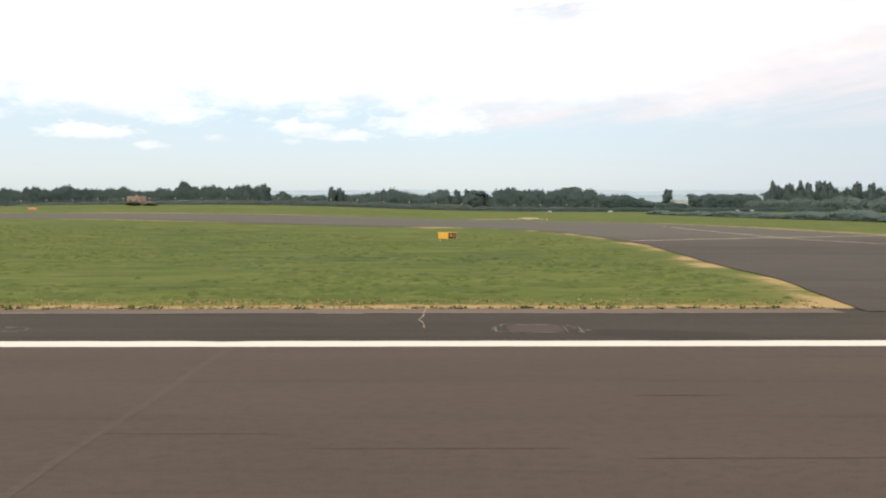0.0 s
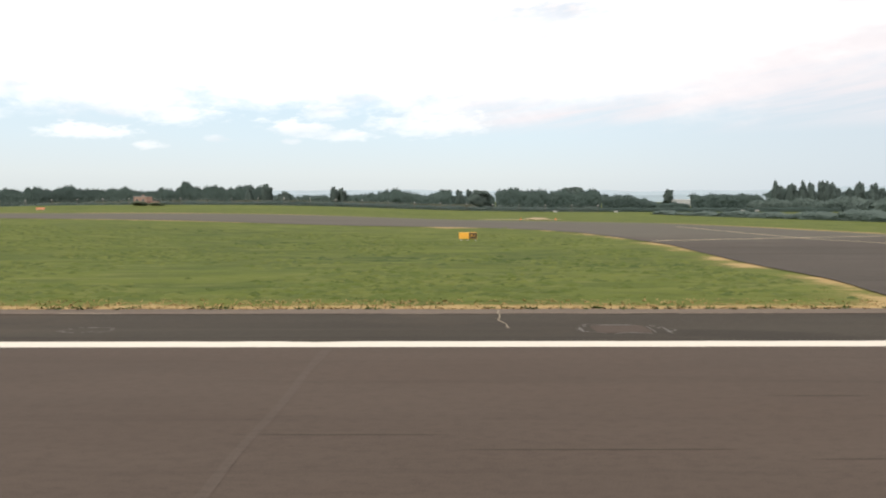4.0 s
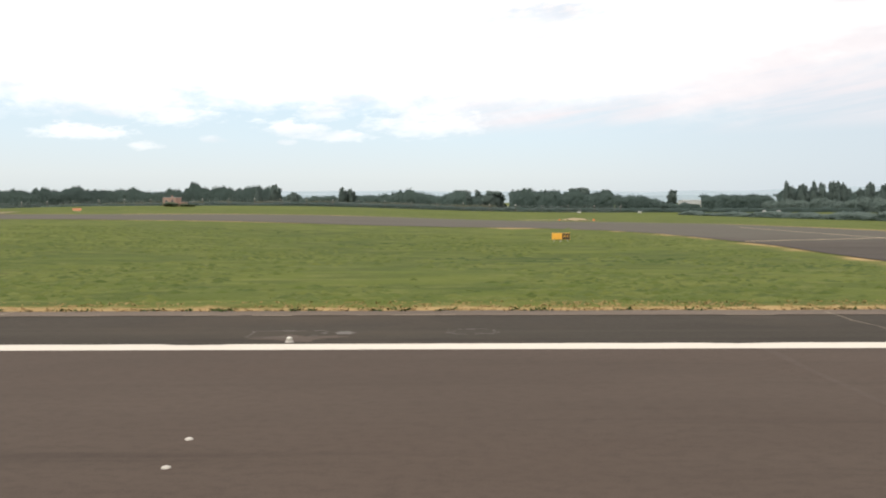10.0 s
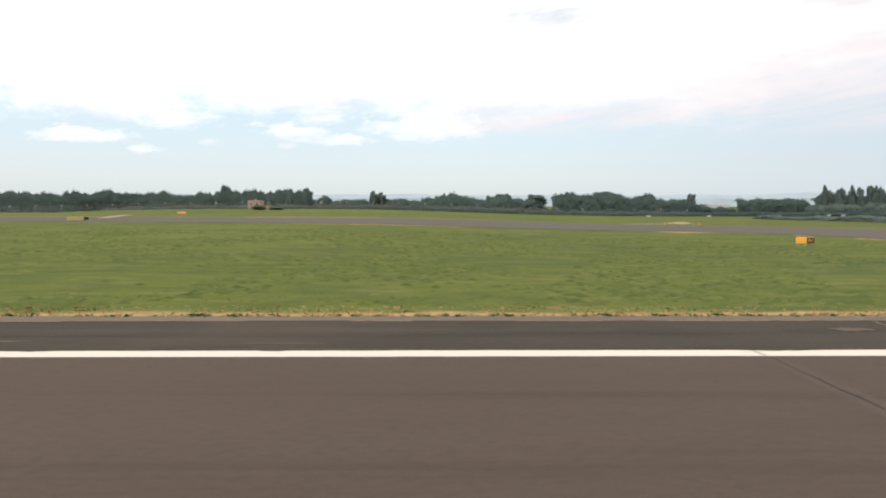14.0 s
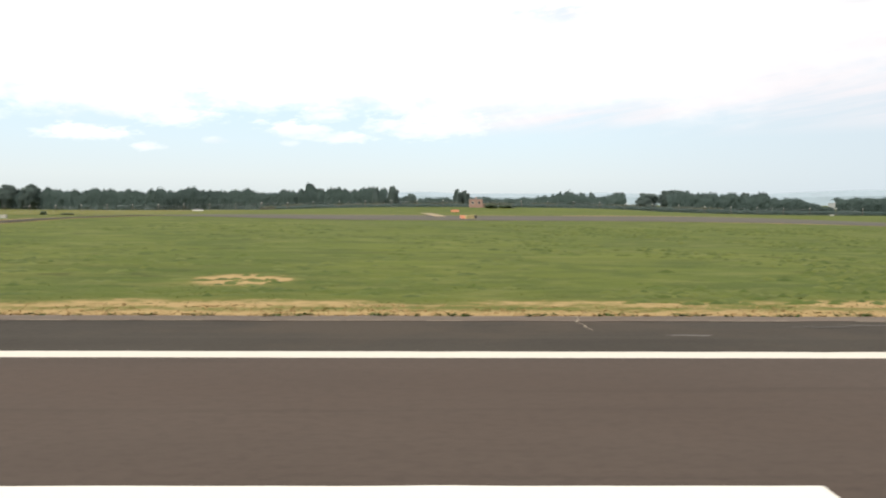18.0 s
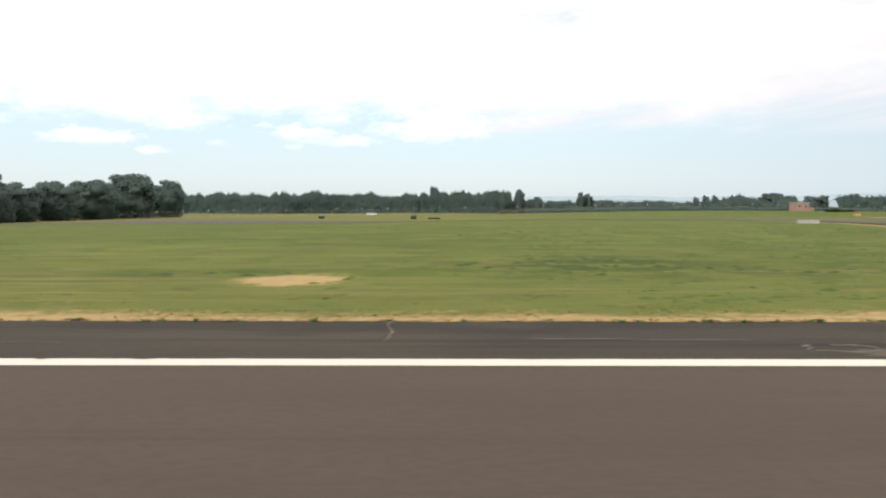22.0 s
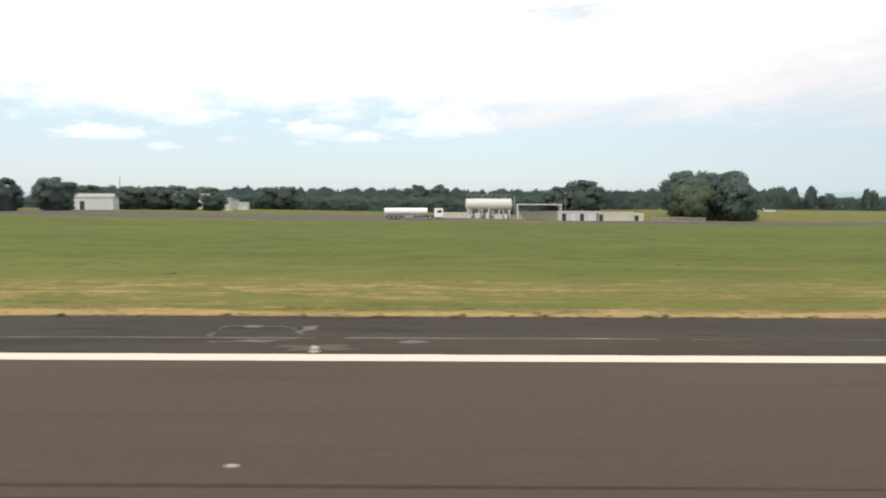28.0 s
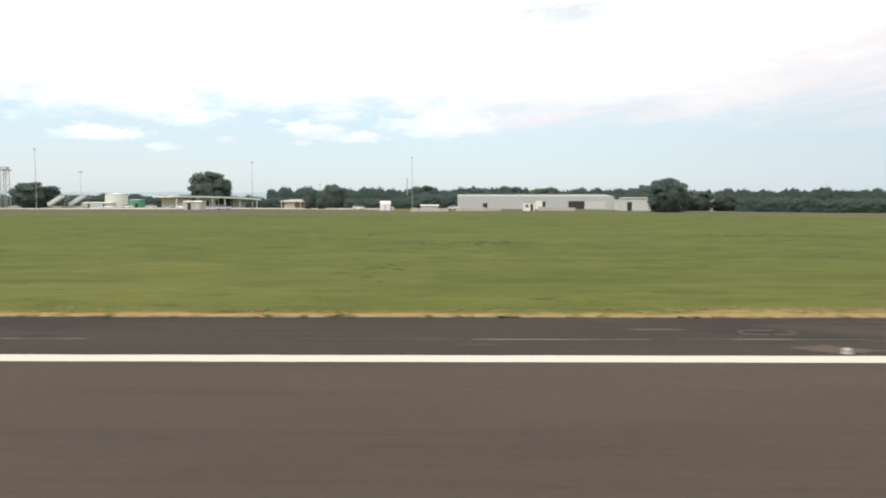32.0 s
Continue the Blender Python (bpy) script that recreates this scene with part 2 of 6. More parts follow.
M = {}
M["runway"] = make_asphalt("runway_asphalt", (0.056, 0.042, 0.033), (0.074, 0.056, 0.044), (0.069, 0.048, 0.036))
M["shoulder"] = make_asphalt("shoulder_asphalt", (0.027, 0.0230, 0.0170), (0.047, 0.0395, 0.0300), (0.046, 0.035, 0.025), 0.9, mottle=(0.062, 0.047, 0.033))
M["strip"] = make_asphalt("outer_strip_asphalt", (0.096, 0.074, 0.057), (0.140, 0.112, 0.088), (0.124, 0.092, 0.068), 0.4)

M["bend"] = make_asphalt("bend_asphalt", (0.048, 0.041, 0.034), (0.070, 0.059, 0.049), (0.064, 0.052, 0.041), 0.7, 0.15, (0.112, 0.103, 0.083))
M["track"] = make_asphalt("track_asphalt", (0.044, 0.037, 0.031), (0.062, 0.053, 0.045), (0.056, 0.045, 0.036), 0.5, 0.08)
M["patch"] = make_asphalt("patch_asphalt", (0.070, 0.054, 0.043), (0.100, 0.080, 0.064), (0.092, 0.066, 0.050))
M["taxi"] = M["bend"]
M["seal"] = make_asphalt("joint_band", (0.061, 0.047, 0.038), (0.080, 0.062, 0.050), (0.074, 0.054, 0.042))
M["tar"] = make_asphalt("old_tar", (0.02, 0.018, 0.016), (0.035, 0.03, 0.027), (0.03, 0.025, 0.02))


def make_paint(name, c, under, worn):
    k = Mat(name, 0.7)
    w = k.step(k.noise(1.6, 6, (0.35, 2.5, 1), 0.7), worn, worn + 0.14)
    dirt = k.mix(k.noise(0.5, 5, (0.15, 1, 1)), tuple(v * 0.86 for v in c), c)
    return k.done(k.mix(w, dirt, under), k.noise(60, 2), 0.2, 0.004)


M["line"] = make_paint("white_line_paint", (0.61, 0.555, 0.475), (0.10, 0.085, 0.07), 0.66)
M["oldline"] = make_paint("faded_line_paint", (0.24, 0.225, 0.205), (0.070, 0.061, 0.052), 0.40)
M["block"] = make_paint("white_block_paint", (0.72, 0.68, 0.60), (0.30, 0.27, 0.23), 0.74)
M["yellow"] = make_paint("yellow_paint", (0.70, 0.385, 0.085), (0.2, 0.15, 0.07), 0.74)
M["pale"] = make_paint("pale_yellow_line", (0.58, 0.46, 0.27), (0.14, 0.115, 0.09), 0.62)


def make_grass():
    k = Mat("meadow_grass", 0.95)
    k.b.inputs["Specular IOR Level"].default_value = 0.1
    broad = k.noise(0.05, 5, (0.6, 1.0, 1))
    mid = k.noise(0.42, 6, (0.7, 1.2, 1), 0.62)
    thin = k.noise(0.75, 6, (0.45, 1.2, 1), 0.65)
    fine = k.noise(6, 5, (0.8, 1.2, 1), 0.7)
    c = k.mix(k.step(broad, 0.32, 0.68), (0.080, 0.104, 0.018), (0.106, 0.128, 0.025))
    sere = k.math("MULTIPLY", k.attr("sere"), k.step(k.noise(0.12, 5, (0.5, 1.2, 1)), 0.15, 0.6))
    c = k.mix(sere, c, (0.134, 0.131, 0.037))
    calm = k.math("SUBTRACT", 1.0, k.math("MULTIPLY", k.attr("sere"), 0.95))
    c = k.mix(k.math("MULTIPLY", calm, k.math("MULTIPLY", k.step(k.noise(0.16, 6, (0.6, 1.1, 1), 0.65), 0.42, 0.62), 0.6)), c, (0.058, 0.084, 0.020))
    c = k.mix(k.math("MULTIPLY", calm, k.math("MULTIPLY", k.step(mid, 0.46, 0.60), 0.55)), c, (0.048, 0.070, 0.017))
    c = k.mix(k.math("MULTIPLY", calm, k.math("MULTIPLY", k.step(thin, 0.50, 0.66), 0.5)), c, (0.175, 0.172, 0.060))
    c = k.mix(k.math("MULTIPLY", k.step(fine, 0.40, 0.72), 0.35), c, (0.056, 0.076, 0.016))
    lush = k.math("MULTIPLY", k.attr("lush"), k.step(k.noise(0.55, 6, (0.7, 1.2, 1), 0.65), 0.42, 0.56))
    c = k.mix(k.math("MULTIPLY", lush, 0.85), c, (0.036, 0.056, 0.014))
    # thin mown lines of dead grass along the runway
    mown = k.step(k.noise(1.1, 5, (0.05, 1.7, 1), 0.6), 0.52, 0.66)
    patchy = k.step(k.noise(0.07, 4, (0.35, 1.4, 1), 0.6), 0.36, 0.60)
    c = k.mix(k.math("MULTIPLY", k.math("MULTIPLY", k.math("MULTIPLY", mown, k.attr("sere")), patchy), 0.95), c, (0.235, 0.180, 0.078))
    worn = k.step(k.noise(0.5, 6, (0.10, 1.3, 1), 0.66), 0.53, 0.64)
    c = k.mix(k.math("MULTIPLY", k.math("MULTIPLY", worn, k.attr("sere")), 0.55), c, (0.185, 0.142, 0.058))
    # short dark clumps of weeds
    clump = k.math("MULTIPLY", k.step(k.noise(0.75, 3, (0.55, 1.0, 1), 0.5), 0.635, 0.68), k.step(k.noise(0.09, 3, (0.5, 1, 1)), 0.42, 0.6))
    c = k.mix(k.math("MULTIPLY", clump, 0.6), c, (0.050, 0.058, 0.017))
    straw = k.mix(k.noise(3, 5, (0.7, 1, 1)), (0.25, 0.170, 0.072), (0.40, 0.290, 0.138))
    broken = k.math("ADD", k.math("MULTIPLY", k.noise(0.8, 6, (0.5, 1.3, 1), 0.65), 0.55), k.math("MULTIPLY", k.noise(2.6, 5, (0.8, 1.2, 1), 0.7), 0.45))
    mask = k.step(k.math("ADD", k.attr("dry"), k.math("MULTIPLY", k.math("SUBTRACT", broken, 0.5), 2.2)), 0.38, 0.80)
    c = k.mix(k.math("MULTIPLY", k.step(k.math("ADD", k.attr("dry"), k.math("SUBTRACT", broken, 0.5)), 0.1, 0.6), 0.55), c, (0.165, 0.145, 0.045))
    c = k.mix(mask, c, straw)
    return k.done(c, fine, 0.5, 0.04)


M["grass"] = make_grass()


def make_blades(name, a, b, c3):
    k = Mat(name, 0.8)
    c = k.mix(k.chance(True), a, b)
    c = k.mix(k.step(k.noise(0.5, 3), 0.45, 0.65), c, c3)
    k.b.inputs["Specular IOR Level"].default_value = 0.1
    return k.done(c)


M["strawblade"] = make_blades("dry_blades", (0.28, 0.180, 0.075), (0.38, 0.270, 0.130), (0.22, 0.15, 0.06))
M["tussock"] = make_blades("tussock_grass", (0.052, 0.074, 0.017), (0.114, 0.129, 0.034), (0.074, 0.098, 0.022))
M["weed"] = make_blades("dark_weeds", (0.035, 0.058, 0.014), (0.06, 0.085, 0.022), (0.045, 0.065, 0.02))


def make_leaf(name, a, b):
    k = Mat(name, 0.8)
    c = k.mix(k.math("MULTIPLY", k.chance(True), 0.6), a, b)
    c = k.mix(k.math("MULTIPLY", k.step(k.noise(0.22, 3), 0.4, 0.7), 0.3), c, tuple(v * 1.15 for v in b))
    grain = k.noise(1.3, 5, None, 0.65)
    # Noise-darkened spots paint in the shade of gaps between leaves.
    c = k.mix(k.math("MULTIPLY", k.step(grain, 0.44, 0.66), 0.14), c, tuple(v * 0.75 for v in a))
    k.b.inputs["Specular IOR Level"].default_value = 0.15
    thin = k.t.nodes.new("ShaderNodeBsdfTranslucent")
    k.t.links.new(c, thin.inputs["Color"])
    both = k.t.nodes.new("ShaderNodeMixShader")
    both.inputs[0].default_value = 0.5
    k.t.links.new(k.b.outputs[0], both.inputs[1])
    k.t.links.new(thin.outputs[0], both.inputs[2])
    k.t.links.new(both.outputs[0], k.t.nodes["Material Output"].inputs["Surface"])
    return k.done(c, grain, 0.25, 0.15)


# Oak and poplar leaves are paled and blued as if seen through haze.
M["leaf"] = make_leaf("hazed_oak_leaf", (0.132, 0.176, 0.160), (0.154, 0.200, 0.178))
M["leaf2"] = make_leaf("willow_leaf", (0.156, 0.196, 0.128), (0.176, 0.218, 0.142))
M["pineleaf"] = make_leaf("hazed_poplar_leaf", (0.122, 0.164, 0.150), (0.142, 0.186, 0.168))
# Bluish tint stands in for distance haze over the far woods.
M["hazedleaf"] = make_leaf("hazed_far_leaf", (0.092, 0.132, 0.122), (0.108, 0.148, 0.134))
M["brush"] = make_leaf("dry_brush_leaf", (0.105, 0.115, 0.080), (0.130, 0.134, 0.094))
M["bark"] = plain("bark", (0.10, 0.08, 0.06), 0.9, 0, 0.4, 3)
M["whitewall"] = plain("white_render", (0.49, 0.485, 0.47), 0.7, 0, 0.12, 0.4)
M["cream"] = plain("cream_wall", (0.50, 0.47, 0.405), 0.75, 0, 0.15, 0.5)
M["cladding"] = plain("grey_cladding", (0.47, 0.48, 0.48), 0.5, 0.1, 0.12, 0.3)
M["cladding2"] = plain("pale_cladding", (0.56, 0.57, 0.57), 0.5, 0.1, 0.1, 0.3)
# Tank white is greyed for distance haze, on top of its dirt.
M["tankpaint"] = plain("weathered_hazed_tank_paint", (0.60, 0.585, 0.565), 0.5, 0, 0.14, 0.6)
M["barrier"] = plain("dull_barrier_plastic", (0.33, 0.32, 0.27), 0.7, 0, 0.15, 2)
M["weathered"] = plain("weathered_boards", (0.27, 0.245, 0.20), 0.85, 0, 0.25, 1.2)
M["whitepaint"] = plain("white_paint", (0.78, 0.77, 0.74), 0.4, 0, 0.08, 0.8)
M["steel"] = plain("galvanised_steel", (0.42, 0.43, 0.43), 0.45, 0.7, 0.15, 2)
M["dark"] = plain("dark_opening", (0.03, 0.03, 0.032), 0.6, 0, 0.2, 2)
M["glass"] = plain("window_glass", (0.05, 0.06, 0.07), 0.08, 0.0, 0.1, 1)
M["rubber"] = plain("tyre_rubber", (0.025, 0.025, 0.025), 0.85, 0, 0.2, 3)
M["roof"] = plain("grey_roof", (0.34, 0.34, 0.33), 0.7, 0, 0.15, 0.5)
M["brick"] = plain("red_brick", (0.34, 0.215, 0.17), 0.85, 0, 0.25, 1.5)
M["signpale"] = plain("sign_pale_yellow", (0.50, 0.40, 0.16), 0.5, 0, 0.1, 1)
M["signyellow"] = plain("sign_yellow", (0.78, 0.40, 0.05), 0.45, 0, 0.08, 1)
M["signblack"] = plain("sign_black", (0.02, 0.02, 0.02), 0.45, 0, 0.1, 1)
M["concrete"] = plain("pale_concrete", (0.46, 0.43, 0.38), 0.85, 0, 0.2, 0.8)
M["sand"] = plain("sandy_earth", (0.317, 0.245, 0.151), 0.95, 0, 0.3, 0.8)
M["signred"] = plain("sign_red", (0.66, 0.27, 0.15), 0.45, 0, 0.08, 1)
M["post"] = plain("wood_post", (0.18, 0.15, 0.12), 0.9, 0, 0.3, 3)
# Hill colour carries the pale blue-grey of distance haze.
M["hill"] = plain("hazed_far_hill", (0.30, 0.37, 0.41), 1.0, 0, 0.2, 0.01)
M["apron"] = plain("apron_concrete", (0.50, 0.45, 0.37), 0.9, 0, 0.2, 0.3)
M["green"] = plain("green_sheet", (0.10, 0.32, 0.20), 0.5, 0, 0.1, 1)
M["orange"] = plain("orange_plastic", (0.75, 0.18, 0.05), 0.5, 0, 0.1, 2)
M["filler"] = plain("worn_filler", (0.13, 0.12, 0.105), 0.9, 0, 0.4, 5)
M["crackfill"] = plain("crack_weeds", (0.27, 0.225, 0.16), 0.95, 0, 0.35, 4)
M["lens"] = plain("lamp_lens", (0.55, 0.52, 0.45), 0.15, 0, 0.05, 4)


# ---- builders ----
def mesh_of(name, verts, faces, mat):
    me = bpy.data.meshes.new(name)
    me.from_pydata([tuple(v) for v in verts], [], [tuple(f) for f in faces])
    me.materials.append(M[mat])
    me.update()
    return me


def part(name, bm, mat, parent=None, label=""):
    """Links a bmesh as one mesh object under a thing or a part."""
    me = bpy.data.meshes.new(name)
    bm.to_mesh(me)
    bm.free()
    me.materials.append(M[mat])
    ob = new(name, me)
    ob.parent = parent
    if label:
        tagged(ob, label)
    return ob


def thing(name, at, label, category, group="", turn=0.0, kind=""):
    ob = new(name)
    ob.empty_display_size = 0.2
    ob.matrix_basis = pose(*at, 0, 0, turn)
    return tagged(ob, label, category, group, kind)


def box(x0, x1, y0, y1, z0, z1, bevel=0.0, bm=None):
    bm = bm or bmesh.new()
    mid = Matrix.Translation(((x0 + x1) / 2, (y0 + y1) / 2, (z0 + z1) / 2))
    got = bmesh.ops.create_cube(bm, size=1, matrix=mid @ Matrix.Diagonal((x1 - x0, y1 - y0, z1 - z0, 1)))
    if bevel:
        edges = {e for v in got["verts"] for e in v.link_edges}
        bmesh.ops.bevel(bm, geom=list(edges), offset=bevel, segments=2, profile=0.5, affect="EDGES")
    return bm


def tube(p0, p1, r0, r1=None, n=10, bm=None):
    bm = bm or bmesh.new()
    p0, p1 = Vector(p0), Vector(p1)
    d = p1 - p0
    turn = d.to_track_quat("Z", "Y").to_matrix().to_4x4()
    bmesh.ops.create_cone(bm, cap_ends=True, segments=n, radius1=r0, radius2=r0 if r1 is None else r1, depth=d.length,
                          matrix=Matrix.Translation((p0 + p1) / 2) @ turn)
    return bm


def prism(outline, x0, x1):
    """An outline of (y, z) pairs drawn out along x."""
    bm = bmesh.new()
    a = [bm.verts.new((x0, y, z)) for y, z in outline]
    b = [bm.verts.new((x1, y, z)) for y, z in outline]
    bm.faces.new(a)
    bm.faces.new(b[::-1])
    for i in range(len(a)):
        j = (i + 1) % len(a)
        bm.faces.new((a[i], b[i], b[j], a[j]))
    bmesh.ops.recalc_face_normals(bm, faces=bm.faces)
    return bm


# ---- lie of the land ----
RISES = [(0.8, 58.7, -0.62), (-119.9, 68.7, 1.05), (-75.0, 96.8, 0.42), (-76.6, 136.9, 0.78), (24.7, 154.9, -0.98), (-158.8, 150.9, -0.09),
         (-281.6, 164.2, -1.6), (-319.5, 190.6, -2.05), (-414.5, 169.1, 0.37), (-183.6, 325.2, -1.5), (-57.9, 58.1, 0.27),
         (-239.5, 58.1, -0.11), (-386.3, 58.1, 0.08), (-466.9, 58.1, 0.08), (113.6, 76.2, -1.02), (-462.3, 176.6, 0.24),
         (-539.4, 176.6, 0.34), (-1.0, 371.3, -2.6), (-280.3, 371.3, -2.6), (-519.0, 371.3, -1.67), (-330.2, 136.0, -0.65), (-356.0, 160.0, -0.25), (-545.0, 295.0, 0.0), (-606.5, 314.0, 0.2), (-555.0, 235.0, 0.6), (-449.0, 150.0, 0.8), (-527.6, 180.0, 0.8), (-480.7, 184.0, 0.5), (-71.0, 174.0, 1.6)]
RX, RY, RZ = (np.array(v, float) for v in zip(*RISES))


def land(x, y):
    """Height of the ground, metres."""
    x, y = np.asarray(x, float), np.asarray(y, float)
    w = 1 / ((x[..., None] - RX) ** 2 + (y[..., None] - RY) ** 2 + 200) ** 2
    z = (w * RZ).sum(-1) / w.sum(-1)
    s = np.clip((y - 18.5) / 27, 0, 1)
    # beside the closed track the ground rises from the shoulder on
    bank = np.interp(y, [17.7, 19.5, 21.5, 23, 25.5, 28.5, 33, 38, 45, 55, 69], [0, 0.05, 0.13, 0.20, 0.32, 0.45, 0.57, 0.67, 0.75, 0.86, 1.05])
    near = np.exp(-((x + 114) / 45) ** 2) * np.clip((80 - y) / 20, 0, 1)
    return near * bank + (1 - near) * z * s * s * (3 - 2 * s)


def ground_z(x, y):
    return float(land(np.array([x]), np.array([y]))[0])


EDGE = 17.6  # where the shoulder ends and the grass begins
# edges of the long taxiway, as (x, near y, far y)
TAXI = [(60, 17.2, 17.4), (12.5, 17.2, 60), (-2.2, 87.0, 127.0), (-29.2, 90.0, 115.0), (-61.5, 93.5, 111.5), (-94.9, 93.7, 115.1), (-133.8, 89.5, 119.8),
        (-178.2, 91.6, 131.6), (-228.6, 106.1, 143.1), (-276.2, 122.5, 162.9), (-324.1, 129.8, 193.4), (-363.8, 127.0, 170.0), (-403.3, 125.2, 165.6),
        (-465.7, 122.5, 149.6), (-501.3, 124.3, 180.7), (-544.8, 128.9, 204.5), (-614.7, 128.9, 206.3), (-760, 128.9, 206.3)]
for _ in range(3):
    rest = TAXI[2:]
    for i in range(1, len(rest) - 1):
        TAXI[2 + i] = (rest[i][0],) + tuple((rest[i - 1][j] + 2 * rest[i][j] + rest[i + 1][j]) / 4 for j in (1, 2))
# inner edge of the bend at the start of the taxiway, from the runway on
BEND = [(10.0, 17.0), (10.5, 20.3), (11.4, 23.9), (12.2, 30.7), (14.2, 42.2), (15.0, 52.6), (14.0, 63.0), (12.6, 72.0), (9.3, 79.6), (3.4, 85.0), (-2.2, 87.0)]
OUTER = [(88.6, 17.0), (64.5, 39.3), (50.2, 56.3), (41.1, 67.4), (36.2, 87.5), (30.5, 105.9), (18.7, 120.2), (-2.2, 127.0)]


def to_line(x, y, pts):
    """Distance from places to a polyline."""
    best = np.full(np.shape(x), 1e9)
    for (ax, ay), (bx, by) in zip(pts, pts[1:]):
        dx, dy = bx - ax, by - ay
        t = np.clip(((x - ax) * dx + (y - ay) * dy) / (dx * dx + dy * dy), 0, 1)
        best = np.minimum(best, np.hypot(x - ax - t * dx, y - ay - t * dy))
    return best


TRACK_L = [(-115.6, 17.0), (-115.66, 18.66), (-115.76, 20.82), (-115.85, 23.4), (-115.9, 25.95), (-115.91, 28.74), (-115.99, 33.11), (-116.02, 38.46), (-116.01, 45.06), (-116.1, 57.0), (-115.9, 93.7)]
TRACK_R = [(-112.1, 17.0), (-112.2, 20.41), (-112.3, 22.36), (-112.36, 24.66), (-112.51, 27.58), (-112.62, 31.36), (-112.74, 34.83), (-112.91, 41.12), (-113.16, 51.2), (-113.4, 93.7)]
# straw-coloured bare patches: x, y, half length, half width, strength
BALD = [(-85.6, 23.7, 1.3, 1.2, 1.6), (-270.3, 22.6, 2.6, 1.3, 1.2), (-272.13, 26.3, 1.2, 0.5, 0.9), (-158.7, 24.9, 1.7, 1.4, 1.5), (-198.0, 25.5, 2.6, 1.3, 0.8),
        (-196.55, 28, 2.4, 0.8, 0.6), (-67.81, 19.4, 5, 0.9, 0.9), (-75.58, 19.2, 7, 0.8, 0.7), (-85.17, 19.2, 6, 0.9, 0.9), (-95.73, 18.6, 6, 0.7, 0.7),
        (-188.86, 22, 14, 3, 0.42), (-213.86, 21.5, 18, 3.2, 0.45), (-242.71, 21, 18, 3, 0.4), (-260.01, 21, 12, 3, 0.42), (-298.8, 21, 16, 3.2, 0.36),
        (-328.19, 22, 20, 3.6, 0.46), (-359.97, 21.5, 18, 3.2, 0.48), (-387.94, 21.2, 16, 3, 0.48), (-413.0, 20.8, 14, 2.6, 0.45), (-424.18, 20.5, 10, 2, 0.38), (-446.59, 19.6, 12, 1.4, 0.4)]
LUSH = [(-1.97, 38, 12, 8, 0.8), (6.0, 33, 5, 3, 0.8), (-11.8, 52, 14, 10, 0.6), (-29.24, 40, 10, 7, 0.5), (-148.41, 29, 6, 3.5, 1.1), (-141.69, 27, 7, 2, 0.8),
        (-161.89, 26.5, 4, 1.5, 0.9), (-108.19, 30, 4, 4, 0.7), (-463.65, 45, 6, 3, 0.9), (-443.53, 55, 8, 3, 0.7), (-175.38, 25, 5, 1.2, 0.8), (-38.92, 34, 12, 4, 0.5), (-24.4, 70, 18, 6, 0.6)]


def blobs(x, y, rows):
    out = np.zeros(np.shape(x))
    for bx, by, rx, ry, s in rows:
        out = np.maximum(out, s * np.exp(-((x - bx) / rx) ** 2 - ((y - by) / ry) ** 2))
    return out


def dryness(x, y):
    d = 1.1 * np.exp(-np.clip(y - EDGE, 0, None) / 0.62)
    d = np.where(x < -60, np.maximum(d, 1.0 * np.exp(-np.clip(y - EDGE, 0, None) / (1.25 + 0.5 * np.sin(x * 0.43) * np.sin(x * 0.17 + 1) - 0.5 * np.clip((-415 - x) / 25, 0, 1)))), d)
    d = np.where(y < 0, 1.1 * np.exp(-np.clip(-30 - y, 0, None) / 1.1), d)
    d = np.maximum(d, blobs(x, y, BALD))
    d = np.maximum(d, 1.12 * np.exp(-to_line(x, y, BEND) / 1.3) * (0.72 + 0.45 * np.sin(y * 0.6 + 0.5) * np.sin(y * 0.23 + 1)))
    d = np.maximum(d, 1.25 * np.exp(-to_line(x, y, TRACK_L) / 1.0))
    d = np.maximum(d, 1.2 * np.exp(-to_line(x, y, TRACK_R) / 0.7))
    near = np.interp(-x, [-p[0] for p in TAXI], [p[1] for p in TAXI])
    far = np.interp(-x, [-p[0] for p in TAXI], [p[2] for p in TAXI])
    d = np.maximum(d, np.where(x < -2, 0.7 * np.exp(-np.abs(y - near) / 1.8), 0))
    d = np.maximum(d, np.where(x < -2, np.where(x > -60, 1.1, 0.75) * np.exp(-np.abs(y - far) / 3.0), 0))
    late = np.clip((-150 - x) / 40, 0, 1) * np.interp(x, [-440, -415], [0.35, 1.0])
    d = np.maximum(d, late * (0.43 + 0.07 * np.sin(x * 0.11 + 0.8 * np.sin(x * 0.31))) * np.exp(-((y - 22.6) / 5.5) ** 2))
    return np.maximum(d, 1.1 * np.exp(-to_line(x, y, OUTER) / 2.4))


def sereness(x, y):
    """How yellowed the sward is: more so along the later part of the runway."""
    s = np.clip((-70 - x) / 130, 0, 1)
    return 0.75 * np.clip((y - 112) / 12, 0, 1) * np.clip((-112 - x) / 40, 0, 1) * np.where(x < -300, 0.6, 1.0) + 0.10 + 0.74 * s * np.clip(1.25 - (y - 18) / 18, 0.16, 1) * np.interp(x, [-440, -410, -300, -270], [0.5, 0.85, 0.85, 1.0])


def spread(lo, hi, first, grow):
    out, s = [lo], first
    while out[-1] < hi:
        out.append(out[-1] + s)
        s *= grow
    return out


